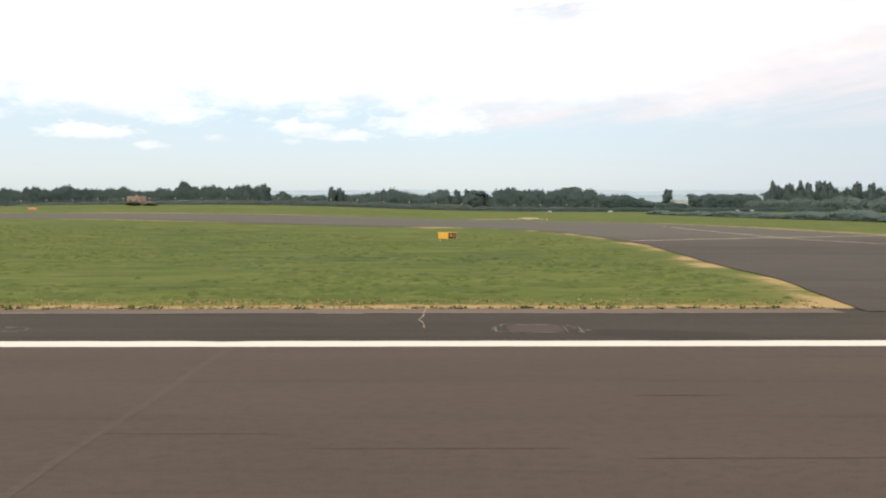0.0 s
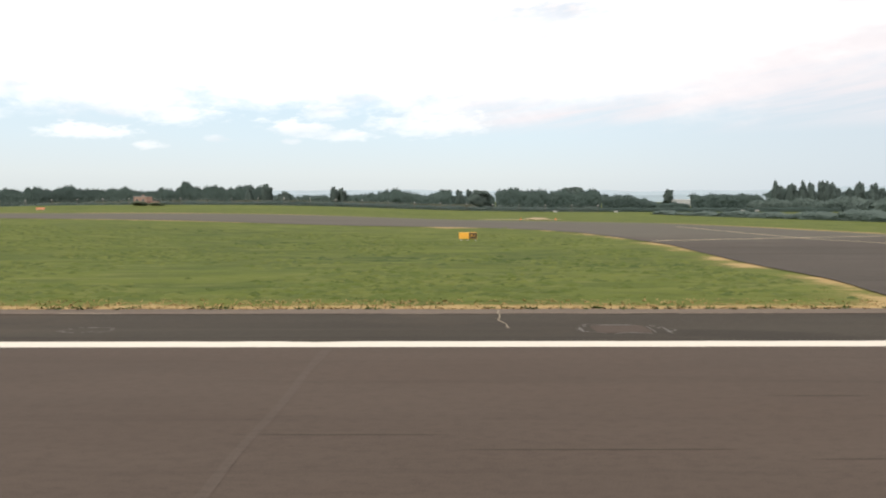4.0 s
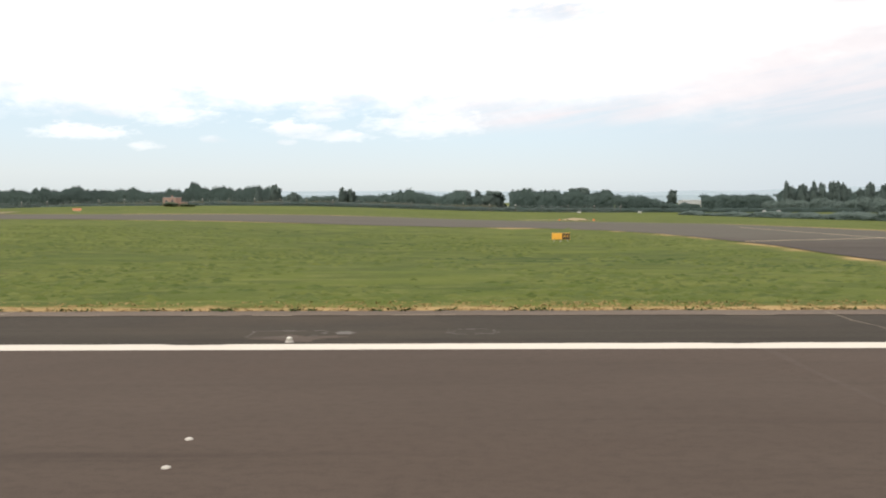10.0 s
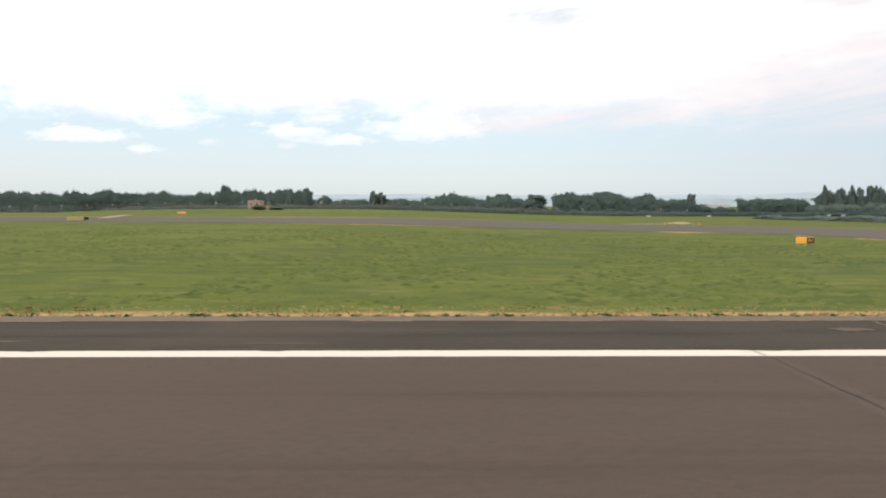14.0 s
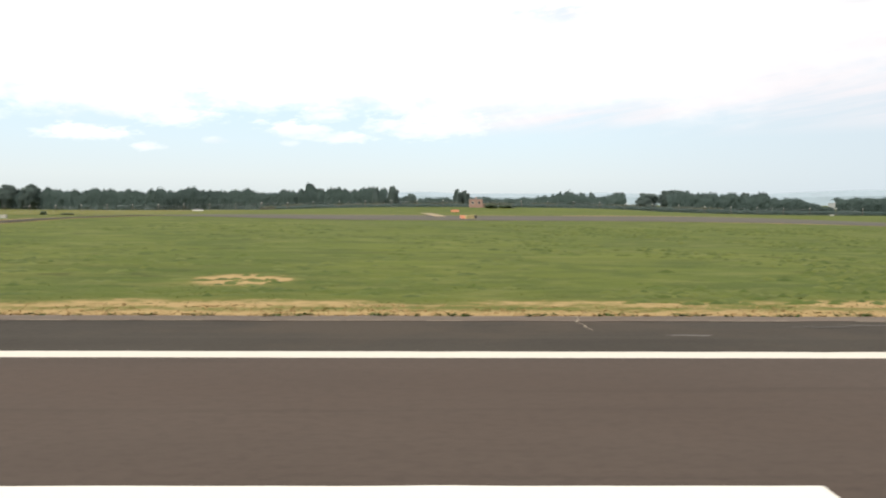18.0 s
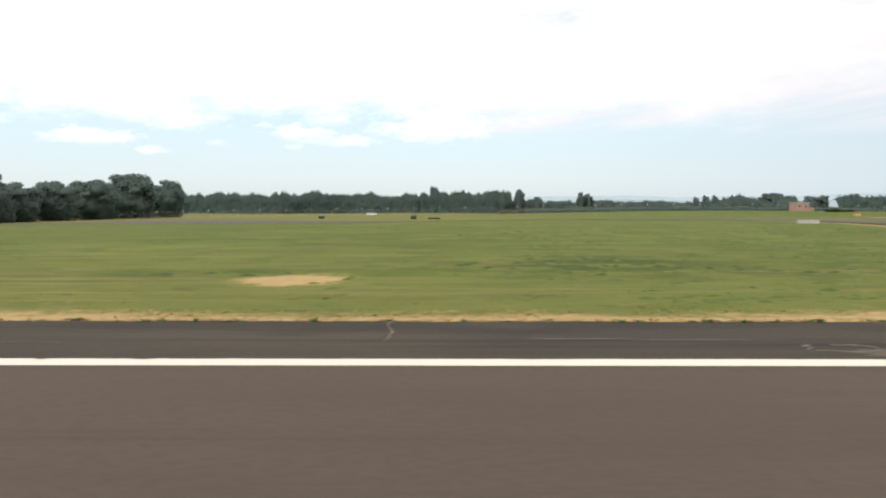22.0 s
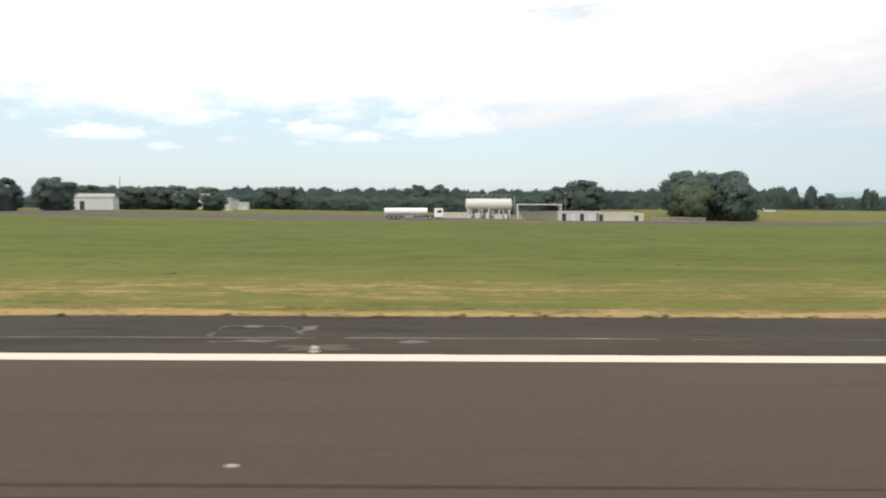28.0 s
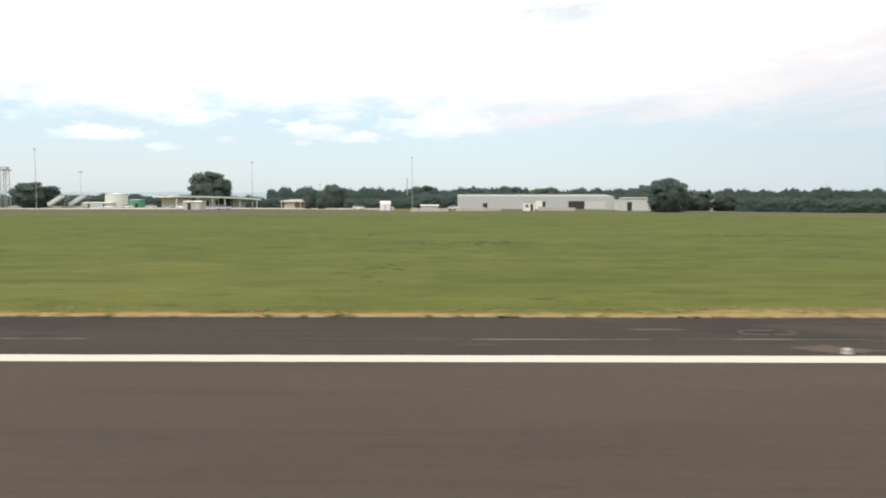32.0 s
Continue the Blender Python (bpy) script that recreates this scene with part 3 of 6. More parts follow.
def build_ground():
    xs = sorted([-v for v in spread(700, 4200, 12, 1.25)] + list(np.arange(-700, 121, 1.25)) + spread(128, 4200, 10, 1.25))
    ys = sorted([-v for v in spread(60, 4000, 30, 1.6)] + [-45, -38, -34, -32, -31, -30, -29, 0, 12, 16.5] + list(np.arange(17.0, 34, 0.4)) + list(np.arange(34, 70, 1.2))
                + list(np.arange(70, 230, 4.0)) + spread(232, 4600, 8, 1.22))
    gx, gy = np.meshgrid(xs, ys)
    gz = land(gx, gy)
    rng = np.random.default_rng(3)
    gz = gz + np.where((gy > 18) & (gy < 90) & (np.abs(gx + 114) > 5) & (gx < 8), rng.normal(0, 0.012, gx.shape), 0)
    gz = np.where(gy <= 17.0, -0.12, np.where(gy < 17.45, -0.05, gz))
    gz = np.where(gy > 700, gz - 2.0, gz)
    nx, ny = len(xs), len(ys)
    verts = np.stack([gx, gy, gz], -1).reshape(-1, 3)
    idx = np.arange(nx * ny).reshape(ny, nx)
    faces = np.stack([idx[:-1, :-1], idx[:-1, 1:], idx[1:, 1:], idx[1:, :-1]], -1).reshape(-1, 4)
    me = bpy.data.meshes.new("ground")
    me.vertices.add(len(verts))
    me.vertices.foreach_set("co", verts.ravel())
    me.loops.add(faces.size)
    me.loops.foreach_set("vertex_index", faces.ravel())
    me.polygons.add(len(faces))
    me.polygons.foreach_set("loop_start", np.arange(0, faces.size, 4))
    me.update(calc_edges=True)
    for name, values in (("dry", dryness(gx, gy)), ("lush", blobs(gx, gy, LUSH)), ("sere", sereness(gx, gy))):
        a = me.attributes.new(name, "FLOAT", "POINT")
        a.data.foreach_set("value", values.ravel().astype(np.float32))
    me.materials.append(M["grass"])
    me.validate()
    return tagged(new("ground", me), "mown green airfield grass with straw-coloured dry edges", "ground", kind="structure")


def ribbon(name, left, right, mat, lift, n=10, parent=None):
    """A paved strip between two polylines of equal length, laid on the land."""
    verts, faces = [], []
    rows = len(left)
    for (ax, ay), (bx, by) in zip(left, right):
        for j in range(n + 1):
            s = j / n
            x, y = ax + (bx - ax) * s, ay + (by - ay) * s
            verts.append((x, y, ground_z(x, y) + lift * min(1, max(0.2, (y - 17) / 2))))
    for i in range(rows - 1):
        for j in range(n):
            a = i * (n + 1) + j
            faces.append((a, a + 1, a + n + 2, a + n + 1))
    ob = new(name, mesh_of(name, verts, faces, mat))
    ob.parent = parent
    return ob


def along(pts, step):
    """Points every few metres on a polyline."""
    out = []
    for (ax, ay), (bx, by) in zip(pts, pts[1:]):
        k = max(1, int(math.hypot(bx - ax, by - ay) / step))
        out += [(ax + (bx - ax) * i / k, ay + (by - ay) * i / k) for i in range(k)]
    return out + [pts[-1]]


def even(pts, k):
    """A polyline again, as k points at even steps of its length."""
    p = np.array(pts, float)
    d = np.concatenate([[0], np.cumsum(np.hypot(*np.diff(p, axis=0).T))])
    s = np.linspace(0, d[-1], k)
    return list(zip(np.interp(s, d, p[:, 0]), np.interp(s, d, p[:, 1])))


def build_runway():
    rng = random.Random(5)
    slab = box(-900, 260, -30, 13.42, -0.5, 0.0)
    bmesh.ops.subdivide_edges(slab, edges=[e for e in slab.edges if abs(e.verts[0].co.x - e.verts[1].co.x) > 100], cuts=60)
    ob = part("runway", slab, "runway")
    tagged(ob, "worn brownish-grey asphalt runway with rubber streaks", "runway", kind="structure")
    # shoulder with a ragged outer edge
    xs = np.arange(-760, 140, 0.5)
    verts, faces = [], []
    for i, x in enumerate(xs):
        e = EDGE - 0.05 + 0.1 * noise.noise((x * 0.4, 0, 0)) + 0.07 * noise.noise((x * 1.9, 3, 0))
        verts += [(x, 13.42, 0), (x, 15.5, -0.004), (x, e, -0.012), (x, e + 0.03, -0.2)]
        if i:
            a = 4 * (i - 1)
            faces += [(a + j, a + 4 + j, a + 5 + j, a + 1 + j) for j in range(3)]
    sh = new("shoulder", mesh_of("shoulder", verts, faces, "shoulder"))
    tagged(sh, "dark grey asphalt runway shoulder with weedy edge", "runway shoulder", kind="structure")
    # the painted edge line, with a slightly ragged border
    verts, faces = [], []
    for i, x in enumerate(np.arange(-760, 140, 0.35)):
        w = 0.02 * noise.noise((x * 1.3, 7, 0)) + 0.015 * noise.noise((x * 6, 9, 0))
        verts += [(x, 12.88 + 0.3 * w, 0.004), (x, 13.40 + w, 0.004)]
        if i:
            faces.append((2 * i - 2, 2 * i, 2 * i + 1, 2 * i - 1))
    tagged(new("runway_edge_line", mesh_of("runway_edge_line", verts, faces, "line")), "continuous white painted runway edge line", "line marking", kind="structure")
    # flaked stretches along the outer border of the line
    verts, faces = [], []
    x = -170.0
    while x < 20:
        ln = rng.uniform(0.25, 2.2)
        if rng.random() < 0.6:
            w, k = rng.uniform(0.03, 0.13), len(verts)
            n = max(2, int(ln / 0.12))
            for i in range(n + 1):
                px = x + ln * i / n
                verts += [(px, 13.43, 0.008), (px, 13.43 - w * min(1, 4 * i / n, 4 * (n - i) / n) * rng.uniform(0.5, 1.0) - 0.005, 0.008)]
                if i:
                    faces.append((k + 2 * i - 2, k + 2 * i - 1, k + 2 * i + 1, k + 2 * i))
        x += ln + rng.uniform(0.3, 4.5) * (0.5 if -170 < x < -40 else 1.0)
    tagged(new("flaked_paint", mesh_of("flaked_paint", verts, faces, "shoulder")), "flaked stretches of the white edge line", "paint wear", kind="structure")
    # paler brown outer lane of the shoulder
    verts, faces = [], []
    for i, x in enumerate(np.arange(-105, 9.5, 0.4)):
        lo = 16.72 + 0.05 * noise.noise((x * 0.7, 1, 0)) + 0.12 * max(0, noise.noise((x * 0.11, 6, 0)))
        verts += [(x, lo, 0.002), (x, 17.5 + 0.1 * noise.noise((x * 0.4, 0, 0)), -0.004)]
        if i:
            faces.append((2 * i - 2, 2 * i, 2 * i + 1, 2 * i - 1))
    tagged(new("shoulder_strip", mesh_of("shoulder_strip", verts, faces, "strip")), "paler brown outer strip of the shoulder", "runway shoulder", kind="structure")
    # tyre marks
    for x0, x1, y, w in ((-352, -316, 7.72, 0.1), (-352, -322, 7.42, 0.06), (-418, -399, 7.6, 0.08), (-346, -330, 7.0, 0.1), (2, 9, 7.2, 0.03), (-1.5, 1.4, 7.5, 0.025), (-4, -1.6, 8.0, 0.02), (2.6, 4.0, 9.6, 0.03)):
        verts, faces = [], []
        for i, x in enumerate(np.linspace(x0, x1, 40)):
            ww = w * math.sin(math.pi * (0.02 + 0.96 * i / 39)) ** 0.5
            o = 0.03 * noise.noise((x * 0.1, y, 0))
            verts += [(x, y + o - ww / 2, 0.002), (x, y + o + ww / 2, 0.002)]
            if i:
                faces.append((2 * i - 2, 2 * i, 2 * i + 1, 2 * i - 1))
        tagged(new("tyre_mark", mesh_of("tyre_mark", verts, faces, "shoulder")), "long dark tyre mark on the runway", "tyre mark", "tyre marks", "structure")
    # older line outside it, broken and faded
    verts, faces = [], []
    x = -700.0
    while x < -168:
        ln = rng.uniform(1.5, 9)
        w, y = rng.uniform(0.02, 0.055) * (2.0 if rng.random() < 0.25 else 1), 14.84 + rng.uniform(-0.03, 0.03)
        if rng.random() < 0.8:
            k = len(verts)
            verts += [(x, y, 0.003), (x + ln, y, 0.003), (x + ln, y + w, 0.003), (x, y + w, 0.003)]
            faces.append((k, k + 1, k + 2, k + 3))
        x += ln + rng.uniform(0.05, 1.2)
    tagged(new("old_edge_line", mesh_of("old_edge_line", verts, faces, "oldline")), "faded broken white line on the dark shoulder", "line marking", kind="structure")
    # the large touchdown block
    verts, faces = [], []
    for i, x in enumerate(np.linspace(-312.7, -278.8, 80)):
        verts += [(x, 7.7, 0.004), (x, 11.45 + 0.03 * noise.noise((x, 2, 0)), 0.004)]
        if i:
            faces.append((2 * i - 2, 2 * i, 2 * i + 1, 2 * i - 1))
    tagged(new("touchdown_block", mesh_of("touchdown_block", verts, faces, "block")), "large white painted touchdown block on the runway", "runway marking", kind="structure")
    # a touchdown stripe nearer the middle of the runway
    verts, faces = [], []
    for i, x in enumerate(np.linspace(-91.6, -76.0, 60)):
        verts += [(x, 4.9, 0.004), (x, 7.33 + 0.02 * noise.noise((x, 5, 0)), 0.004)]
        if i:
            faces.append((2 * i - 2, 2 * i, 2 * i + 1, 2 * i - 1))
    tagged(new("touchdown_stripe", mesh_of("touchdown_stripe", verts, faces, "block")), "white painted touchdown stripe on the runway", "runway marking", kind="structure")
    # cross joints: a pale band with a dark crack in it
    for x0, band, crack in ((-3.66, 0.13, 0), (-23.44, 0.36, 0.035), (-98.75, 0.3, 0.02), (-379.9, 0.5, 0.03), (-342.0, 0.3, 0.015), (-452.5, 0.55, 0.05), (-296.1, 0.2, 0.02), (-286.4, 0.2, 0.02)):
        verts, faces, cv, cf = [], [], [], []
        for i, y in enumerate(np.linspace(-6, 13.38, 50)):
            o = 0.03 * noise.noise((x0, y * 0.7, 0)) - (0.022 * (13.0 - y) if x0 > -10 else 0.0)
            ww = band * (1 + 0.35 * noise.noise((x0, y * 1.3, 4)))
            verts += [(x0 + o - ww / 2, y, 0.0025), (x0 + o + ww / 2, y, 0.0025)]
            c = 0.05 * noise.noise((x0, y * 2.1, 5)) + 0.03 * noise.noise((x0, y * 7, 5))
            w = crack * (0.6 + 0.8 * abs(noise.noise((x0, y * 3, 9))))
            cv += [(x0 + c - w / 2, y, 0.006), (x0 + c + w / 2, y, 0.006)]
            if i:
                faces.append((2 * i - 2, 2 * i - 1, 2 * i + 1, 2 * i))
                cf.append((2 * i - 2, 2 * i - 1, 2 * i + 1, 2 * i))
        j = tagged(new("pavement_joint", mesh_of("pavement_joint", verts, faces, "seal")), "pale sealed joint across the runway asphalt", "pavement joint", "runway joints", "structure")
        if crack:
            new("crack", mesh_of("crack", cv, cf, "tar")).parent = j


ground = build_ground()
build_runway()


def build_taxiway():
    left, right = even(BEND, 40), even(OUTER, 40)
    ob = ribbon("taxiway_bend", left, right, "bend", 0.03, 24)
    tagged(ob, "grey-brown asphalt taxiway curving away from the runway", "taxiway", kind="structure")
    rest = TAXI[2:]
    xs = np.linspace(-2, -760, 150)
    near = [(x, np.interp(-x, [-p[0] for p in rest], [p[1] for p in rest])) for x in xs]
    far = [(x, np.interp(-x, [-p[0] for p in rest], [p[2] for p in rest])) for x in xs]
    ob = ribbon("taxiway", near, far, "taxi", 0.03, 14)
    tagged(ob, "long grey-brown asphalt taxiway beyond the grass", "taxiway", kind="structure")
    ob = ribbon("closed_track", even(TRACK_L, 40), even(TRACK_R, 40), "track", 0.03, 6)
    tagged(ob, "narrow dark asphalt track with a yellow cross", "closed taxiway", kind="structure")


def marking(name, a, b, width, mat, label, lift=0.06):
    (ax, ay), (bx, by) = a, b
    d = Vector((bx - ax, by - ay)).normalized()
    nx, ny = -d.y * width / 2, d.x * width / 2
    pts = even([a, b], 12)
    ob = ribbon(name, [(x - nx, y - ny) for x, y in pts], [(x + nx, y + ny) for x, y in pts], mat, lift, 1)
    return tagged(ob, label, "line marking", kind="structure")


def build_cross():
    c = (-114.07, 21.79)
    arms = [((-114.98, 24.13), (-113.14, 19.6)), ((-113.43, 24.2), (-114.67, 19.6))]
    x = thing("yellow_cross", (c[0], c[1], 0.04), "yellow painted cross marking the closed track", "runway marking")
    for lift, ((ax, ay), (bx, by)) in zip((0.035, 0.041), arms):
        bm = bmesh.new()
        w, rows = 0.31, []
        for i in range(9):
            px, py = ax + (bx - ax) * i / 8, ay + (by - ay) * i / 8
            z = ground_z(px, py) + lift - 0.04
            rows.append([bm.verts.new((px - c[0] + d, py - c[1], z)) for d in (-w, w)])
        for p, q in zip(rows, rows[1:]):
            bm.faces.new((p[0], p[1], q[1], q[0]))
        bmesh.ops.recalc_face_normals(bm, faces=bm.faces)
        part("arm", bm, "yellow", x)


build_taxiway()
build_cross()
marking("stop_line", (14.9, 57.4), (41, 66.2), 0.24, "pale", "pale yellow line across the taxiway")
marking("guide_line", (27, 88), (29, 60), 0.18, "pale", "thin pale guide line on the taxiway")
marking("guide_line", (29, 60), (36, 44), 0.18, "pale", "thin pale guide line on the taxiway")


# ---- turf and weeds as real blades ----
def tufts(name, places, mat, label, high, blades, wide, seed):
    rng = np.random.default_rng(seed)
    p = np.repeat(np.asarray(places, float), blades, axis=0)
    k = len(p)
    ang = rng.uniform(0, 2 * np.pi, k)
    root = p[:, :2] + rng.normal(0, wide * 0.9, (k, 2))
    h = high * rng.uniform(0.4, 1.1, k) * p[:, 3]
    hw, reach = wide * rng.uniform(0.25, 0.6, k), high * rng.uniform(0.9, 1.9, k)
    cs, sn = np.cos(ang), np.sin(ang)
    z = p[:, 2] - 0.008
    v = np.empty((k, 3, 3))
    v[:, 0] = np.stack([root[:, 0] + sn * hw, root[:, 1] - cs * hw, z], -1)
    v[:, 1] = np.stack([root[:, 0] + cs * reach, root[:, 1] + sn * reach, z + h], -1)
    v[:, 2] = np.stack([root[:, 0] - sn * hw, root[:, 1] + cs * hw, z], -1)
    me = bpy.data.meshes.new(name)
    me.vertices.add(3 * k)
    me.vertices.foreach_set("co", v.ravel())
    me.loops.add(3 * k)
    me.loops.foreach_set("vertex_index", np.arange(3 * k))
    me.polygons.add(k)
    me.polygons.foreach_set("loop_start", np.arange(0, 3 * k, 3))
    me.update(calc_edges=True)
    me.materials.append(M[mat])
    return tagged(new(name, me), label, "grass", kind="stuff")


def scatter(n, x0, x1, y0, y1, seed, keep=None, power=1.0):
    rng = np.random.default_rng(seed)
    x, y = rng.uniform(x0, x1, n), y0 + (y1 - y0) * rng.uniform(0, 1, n) ** power
    ok = (to_line(x, y, [(-113.9, 17), (-114.6, 94)]) > 2.2) & ~((x > 9.5 + 0.06 * (y - 17)) & (y < 100))
    if keep is not None:
        ok &= keep(x, y) > rng.uniform(0.1, 0.9, n)
    x, y = x[ok], y[ok]
    return np.stack([x, y, land(x, y), rng.uniform(0.6, 1.3, len(x)) * np.interp(x, [-170, -90], [0.75, 1.0])], -1)


tufts("dry_grass_edge", scatter(26000, -500, 12, EDGE - 0.12, EDGE + 1.5, 11, power=1.6), "strawblade", "dry straw-coloured grass along the shoulder", 0.05, 5, 0.035, 1)
tufts("green_grass_edge", scatter(40000, -490, 12, EDGE + 0.4, EDGE + 5, 12, power=1.3), "grass", "short green grass beside the shoulder", 0.02, 4, 0.05, 2)
tufts("edge_weeds", scatter(4200, -500, 12, EDGE - 0.14, EDGE + 0.12, 13, lambda x, y: 0.42 + 0.5 * np.sin(x * 5.3) * np.sin(x * 1.9 + 1) - np.where(x < -150, 0.25, 0.0)), "weed", "dark weeds in the seam of shoulder and turf", 0.06, 10, 0.06, 3)


def drift(x, y):
    """Uneven thickness of the tussocks over the meadow."""
    v = np.sin(x * 0.31 + 1.3 * np.sin(y * 0.17)) * np.sin(y * 0.23 + 1.7 * np.sin(x * 0.11)) + 0.6 * np.sin(x * 0.83 + y * 0.4) * np.sin(y * 0.71 - x * 0.2)
    return 0.35 + 0.45 * v


def mounds(name, places, mat, label, rad, high, seed):
    """Low rounded tussocks, each its own small swelling of the sward."""
    rng = np.random.default_rng(seed)
    p = np.asarray(places, float)
    k, m = len(p), 7
    ang = np.linspace(0, 2 * np.pi, m, endpoint=False)
    rx, ry = rad * rng.uniform(0.6, 2.2, (k, 1)), rad * rng.uniform(0.5, 1.1, (k, 1))
    ring = rng.uniform(0.7, 1.25, (k, m))
    v = np.empty((k, m + 1, 3))
    v[:, :m, 0] = p[:, :1] + rx * ring * np.cos(ang)
    v[:, :m, 1] = p[:, 1:2] + ry * ring * np.sin(ang)
    v[:, :m, 2] = p[:, 2:3] - 0.015
    v[:, m, :2] = p[:, :2]
    v[:, m, 2] = p[:, 2] + high * p[:, 3]
    base = (np.arange(k) * (m + 1))[:, None]
    tri = np.stack([base + np.arange(m), base + (np.arange(m) + 1) % m, base + m + 0 * np.arange(m)], -1).reshape(-1, 3)
    me = bpy.data.meshes.new(name)
    me.vertices.add(k * (m + 1))
    me.vertices.foreach_set("co", v.astype(np.float32).ravel())
    me.loops.add(tri.size)
    me.loops.foreach_set("vertex_index", tri.ravel())
    me.polygons.add(len(tri))
    me.polygons.foreach_set("loop_start", np.arange(0, tri.size, 3))
    me.polygons.foreach_set("use_smooth", np.ones(len(tri), bool))
    me.update(calc_edges=True)
    me.materials.append(M[mat])
    return tagged(new(name, me), label, "grass", kind="stuff")


mounds("lush_clumps", scatter(60000, -490, 20, 20, 80, 14, lambda x, y: 0.9 * blobs(x, y, LUSH) - 0.3), "weed", "dark green clumps of coarse weeds in the meadow", 0.22, 0.07, 4)
mounds("tussocks", scatter(30000, -75, 14, 19.3, 70, 15, drift, 1.2), "tussock", "coarse green grass tussocks over the meadow", 0.20, 0.07, 5)
mounds("meadow_tussocks", scatter(34000, -480, -75, 20.5, 60, 16, lambda x, y: drift(x, y) - np.where(x < -150, 0.45, 0.0), 1.2), "tussock", "coarse green grass tussocks over the meadow", 0.24, 0.06, 6)


# ---- trees ----
def ball(sub):
    bm = bmesh.new()
    bmesh.ops.create_icosphere(bm, subdivisions=sub, radius=1.0)
    v = np.array([p.co[:] for p in bm.verts])
    f = np.array([[p.index for p in q.verts] for q in bm.faces])
    bm.free()
    return v, f


BALLS = {n: ball(n) for n in (1, 2, 3)}


def leaf_cloud(lobes, count, size, seed):
    """Corners and outward directions of many small leaf clumps on a set of lobes (x, y, z, rx, ry, rz)."""
    rng = np.random.default_rng(seed)
    lob = np.array(lobes, float)
    share = lob[:, 3] * lob[:, 4] + lob[:, 3] * lob[:, 5]
    pick = rng.choice(len(lob), count, p=share / share.sum())
    d = rng.normal(size=(count, 3))
    d /= np.linalg.norm(d, axis=1)[:, None]
    # most clumps lie on the lobes, a few stand out as sprays
    r = rng.uniform(0.84, 1.06, count) + np.where(rng.random(count) < 0.16, rng.uniform(0.0, 0.22, count), 0.0)
    c = lob[pick, :3] + d * r[:, None] * lob[pick, 3:]
    nrm = d + 0.8 * rng.normal(size=(count, 3))
    nrm /= np.linalg.norm(nrm, axis=1)[:, None]
    u = np.cross(nrm, rng.normal(size=(count, 3)))
    u /= np.linalg.norm(u, axis=1)[:, None]
    w = np.cross(nrm, u)
    s = size * rng.uniform(0.45, 1.35, count)[:, None]
    return np.stack([c - u * s, c - w * s * 0.7, c + u * s, c + w * s * 0.7], 1), d


def inner_mass(lobes, sub, seed, scale=0.86):
    """The closed foliage behind the outer leaves: lumpy lobes."""
    t, f = BALLS[sub]
    lob = np.array(lobes, float)
    verts, faces, dirs = [], [], []
    for i, l in enumerate(lob):
        ph = np.random.default_rng(seed * 31 + i).uniform(0, 6.28, 6)
        bump = 1 + 0.07 * np.sin(4.1 * t[:, 0] + ph[0]) * np.sin(3.7 * t[:, 1] + ph[1]) + 0.07 * np.sin(6.3 * t[:, 2] + ph[2]) * np.sin(5.9 * t[:, 0] + ph[3]) + 0.05 * np.sin(9 * t[:, 1] + ph[4])
        verts.append(l[:3] + t * (scale * bump)[:, None] * l[3:])
        faces.append(f + len(t) * i)
        dirs.append(t)
    return np.concatenate(verts), np.concatenate(faces), np.concatenate(dirs)


def foliage(name, leaves, out, core, faces, core_out, mat):
    """One mesh of leaf clumps (four corners each) round an inner mass of triangles."""
    k, c = len(leaves), len(core)
    # every clump turns its face outwards
    face = np.cross(leaves[:, 1] - leaves[:, 0], leaves[:, 2] - leaves[:, 0])
    turn = (face * out).sum(1) < 0
    leaves = leaves.copy()
    leaves[turn] = leaves[turn][:, ::-1]
    me = bpy.data.meshes.new(name)
    me.vertices.add(c + 4 * k)
    me.vertices.foreach_set("co", np.concatenate([core, leaves.reshape(-1, 3)]).astype(np.float32).ravel())
    me.loops.add(faces.size + 4 * k)
    me.loops.foreach_set("vertex_index", np.concatenate([faces.ravel(), c + np.arange(4 * k)]))
    me.polygons.add(len(faces) + k)
    me.polygons.foreach_set("loop_start", np.concatenate([np.arange(0, faces.size, 3), faces.size + np.arange(0, 4 * k, 4)]))
    me.polygons.foreach_set("use_smooth", np.ones(len(faces) + k, bool))
    me.update(calc_edges=True)
    me.materials.append(M[mat])
    n = np.concatenate([core_out[faces.ravel()], np.repeat(out, 4, axis=0)])
    n = n / (np.linalg.norm(n, axis=1)[:, None] + 1e-9)
    me.normals_split_custom_set(n.astype(np.float32))
    return me


def soft_out(points, lobe_dir, mid, seed=0, grain=0.22):
    """Directions between those of the lobe and of the whole crown, turned a little up."""
    d = points - np.asarray(mid, float)
    d /= np.linalg.norm(d, axis=1)[:, None] + 1e-6
    return 0.95 * d + 0.14 * lobe_dir + np.array([0, 0, 0.1]) + 0.7 * grain * np.random.default_rng(seed).normal(size=d.shape)


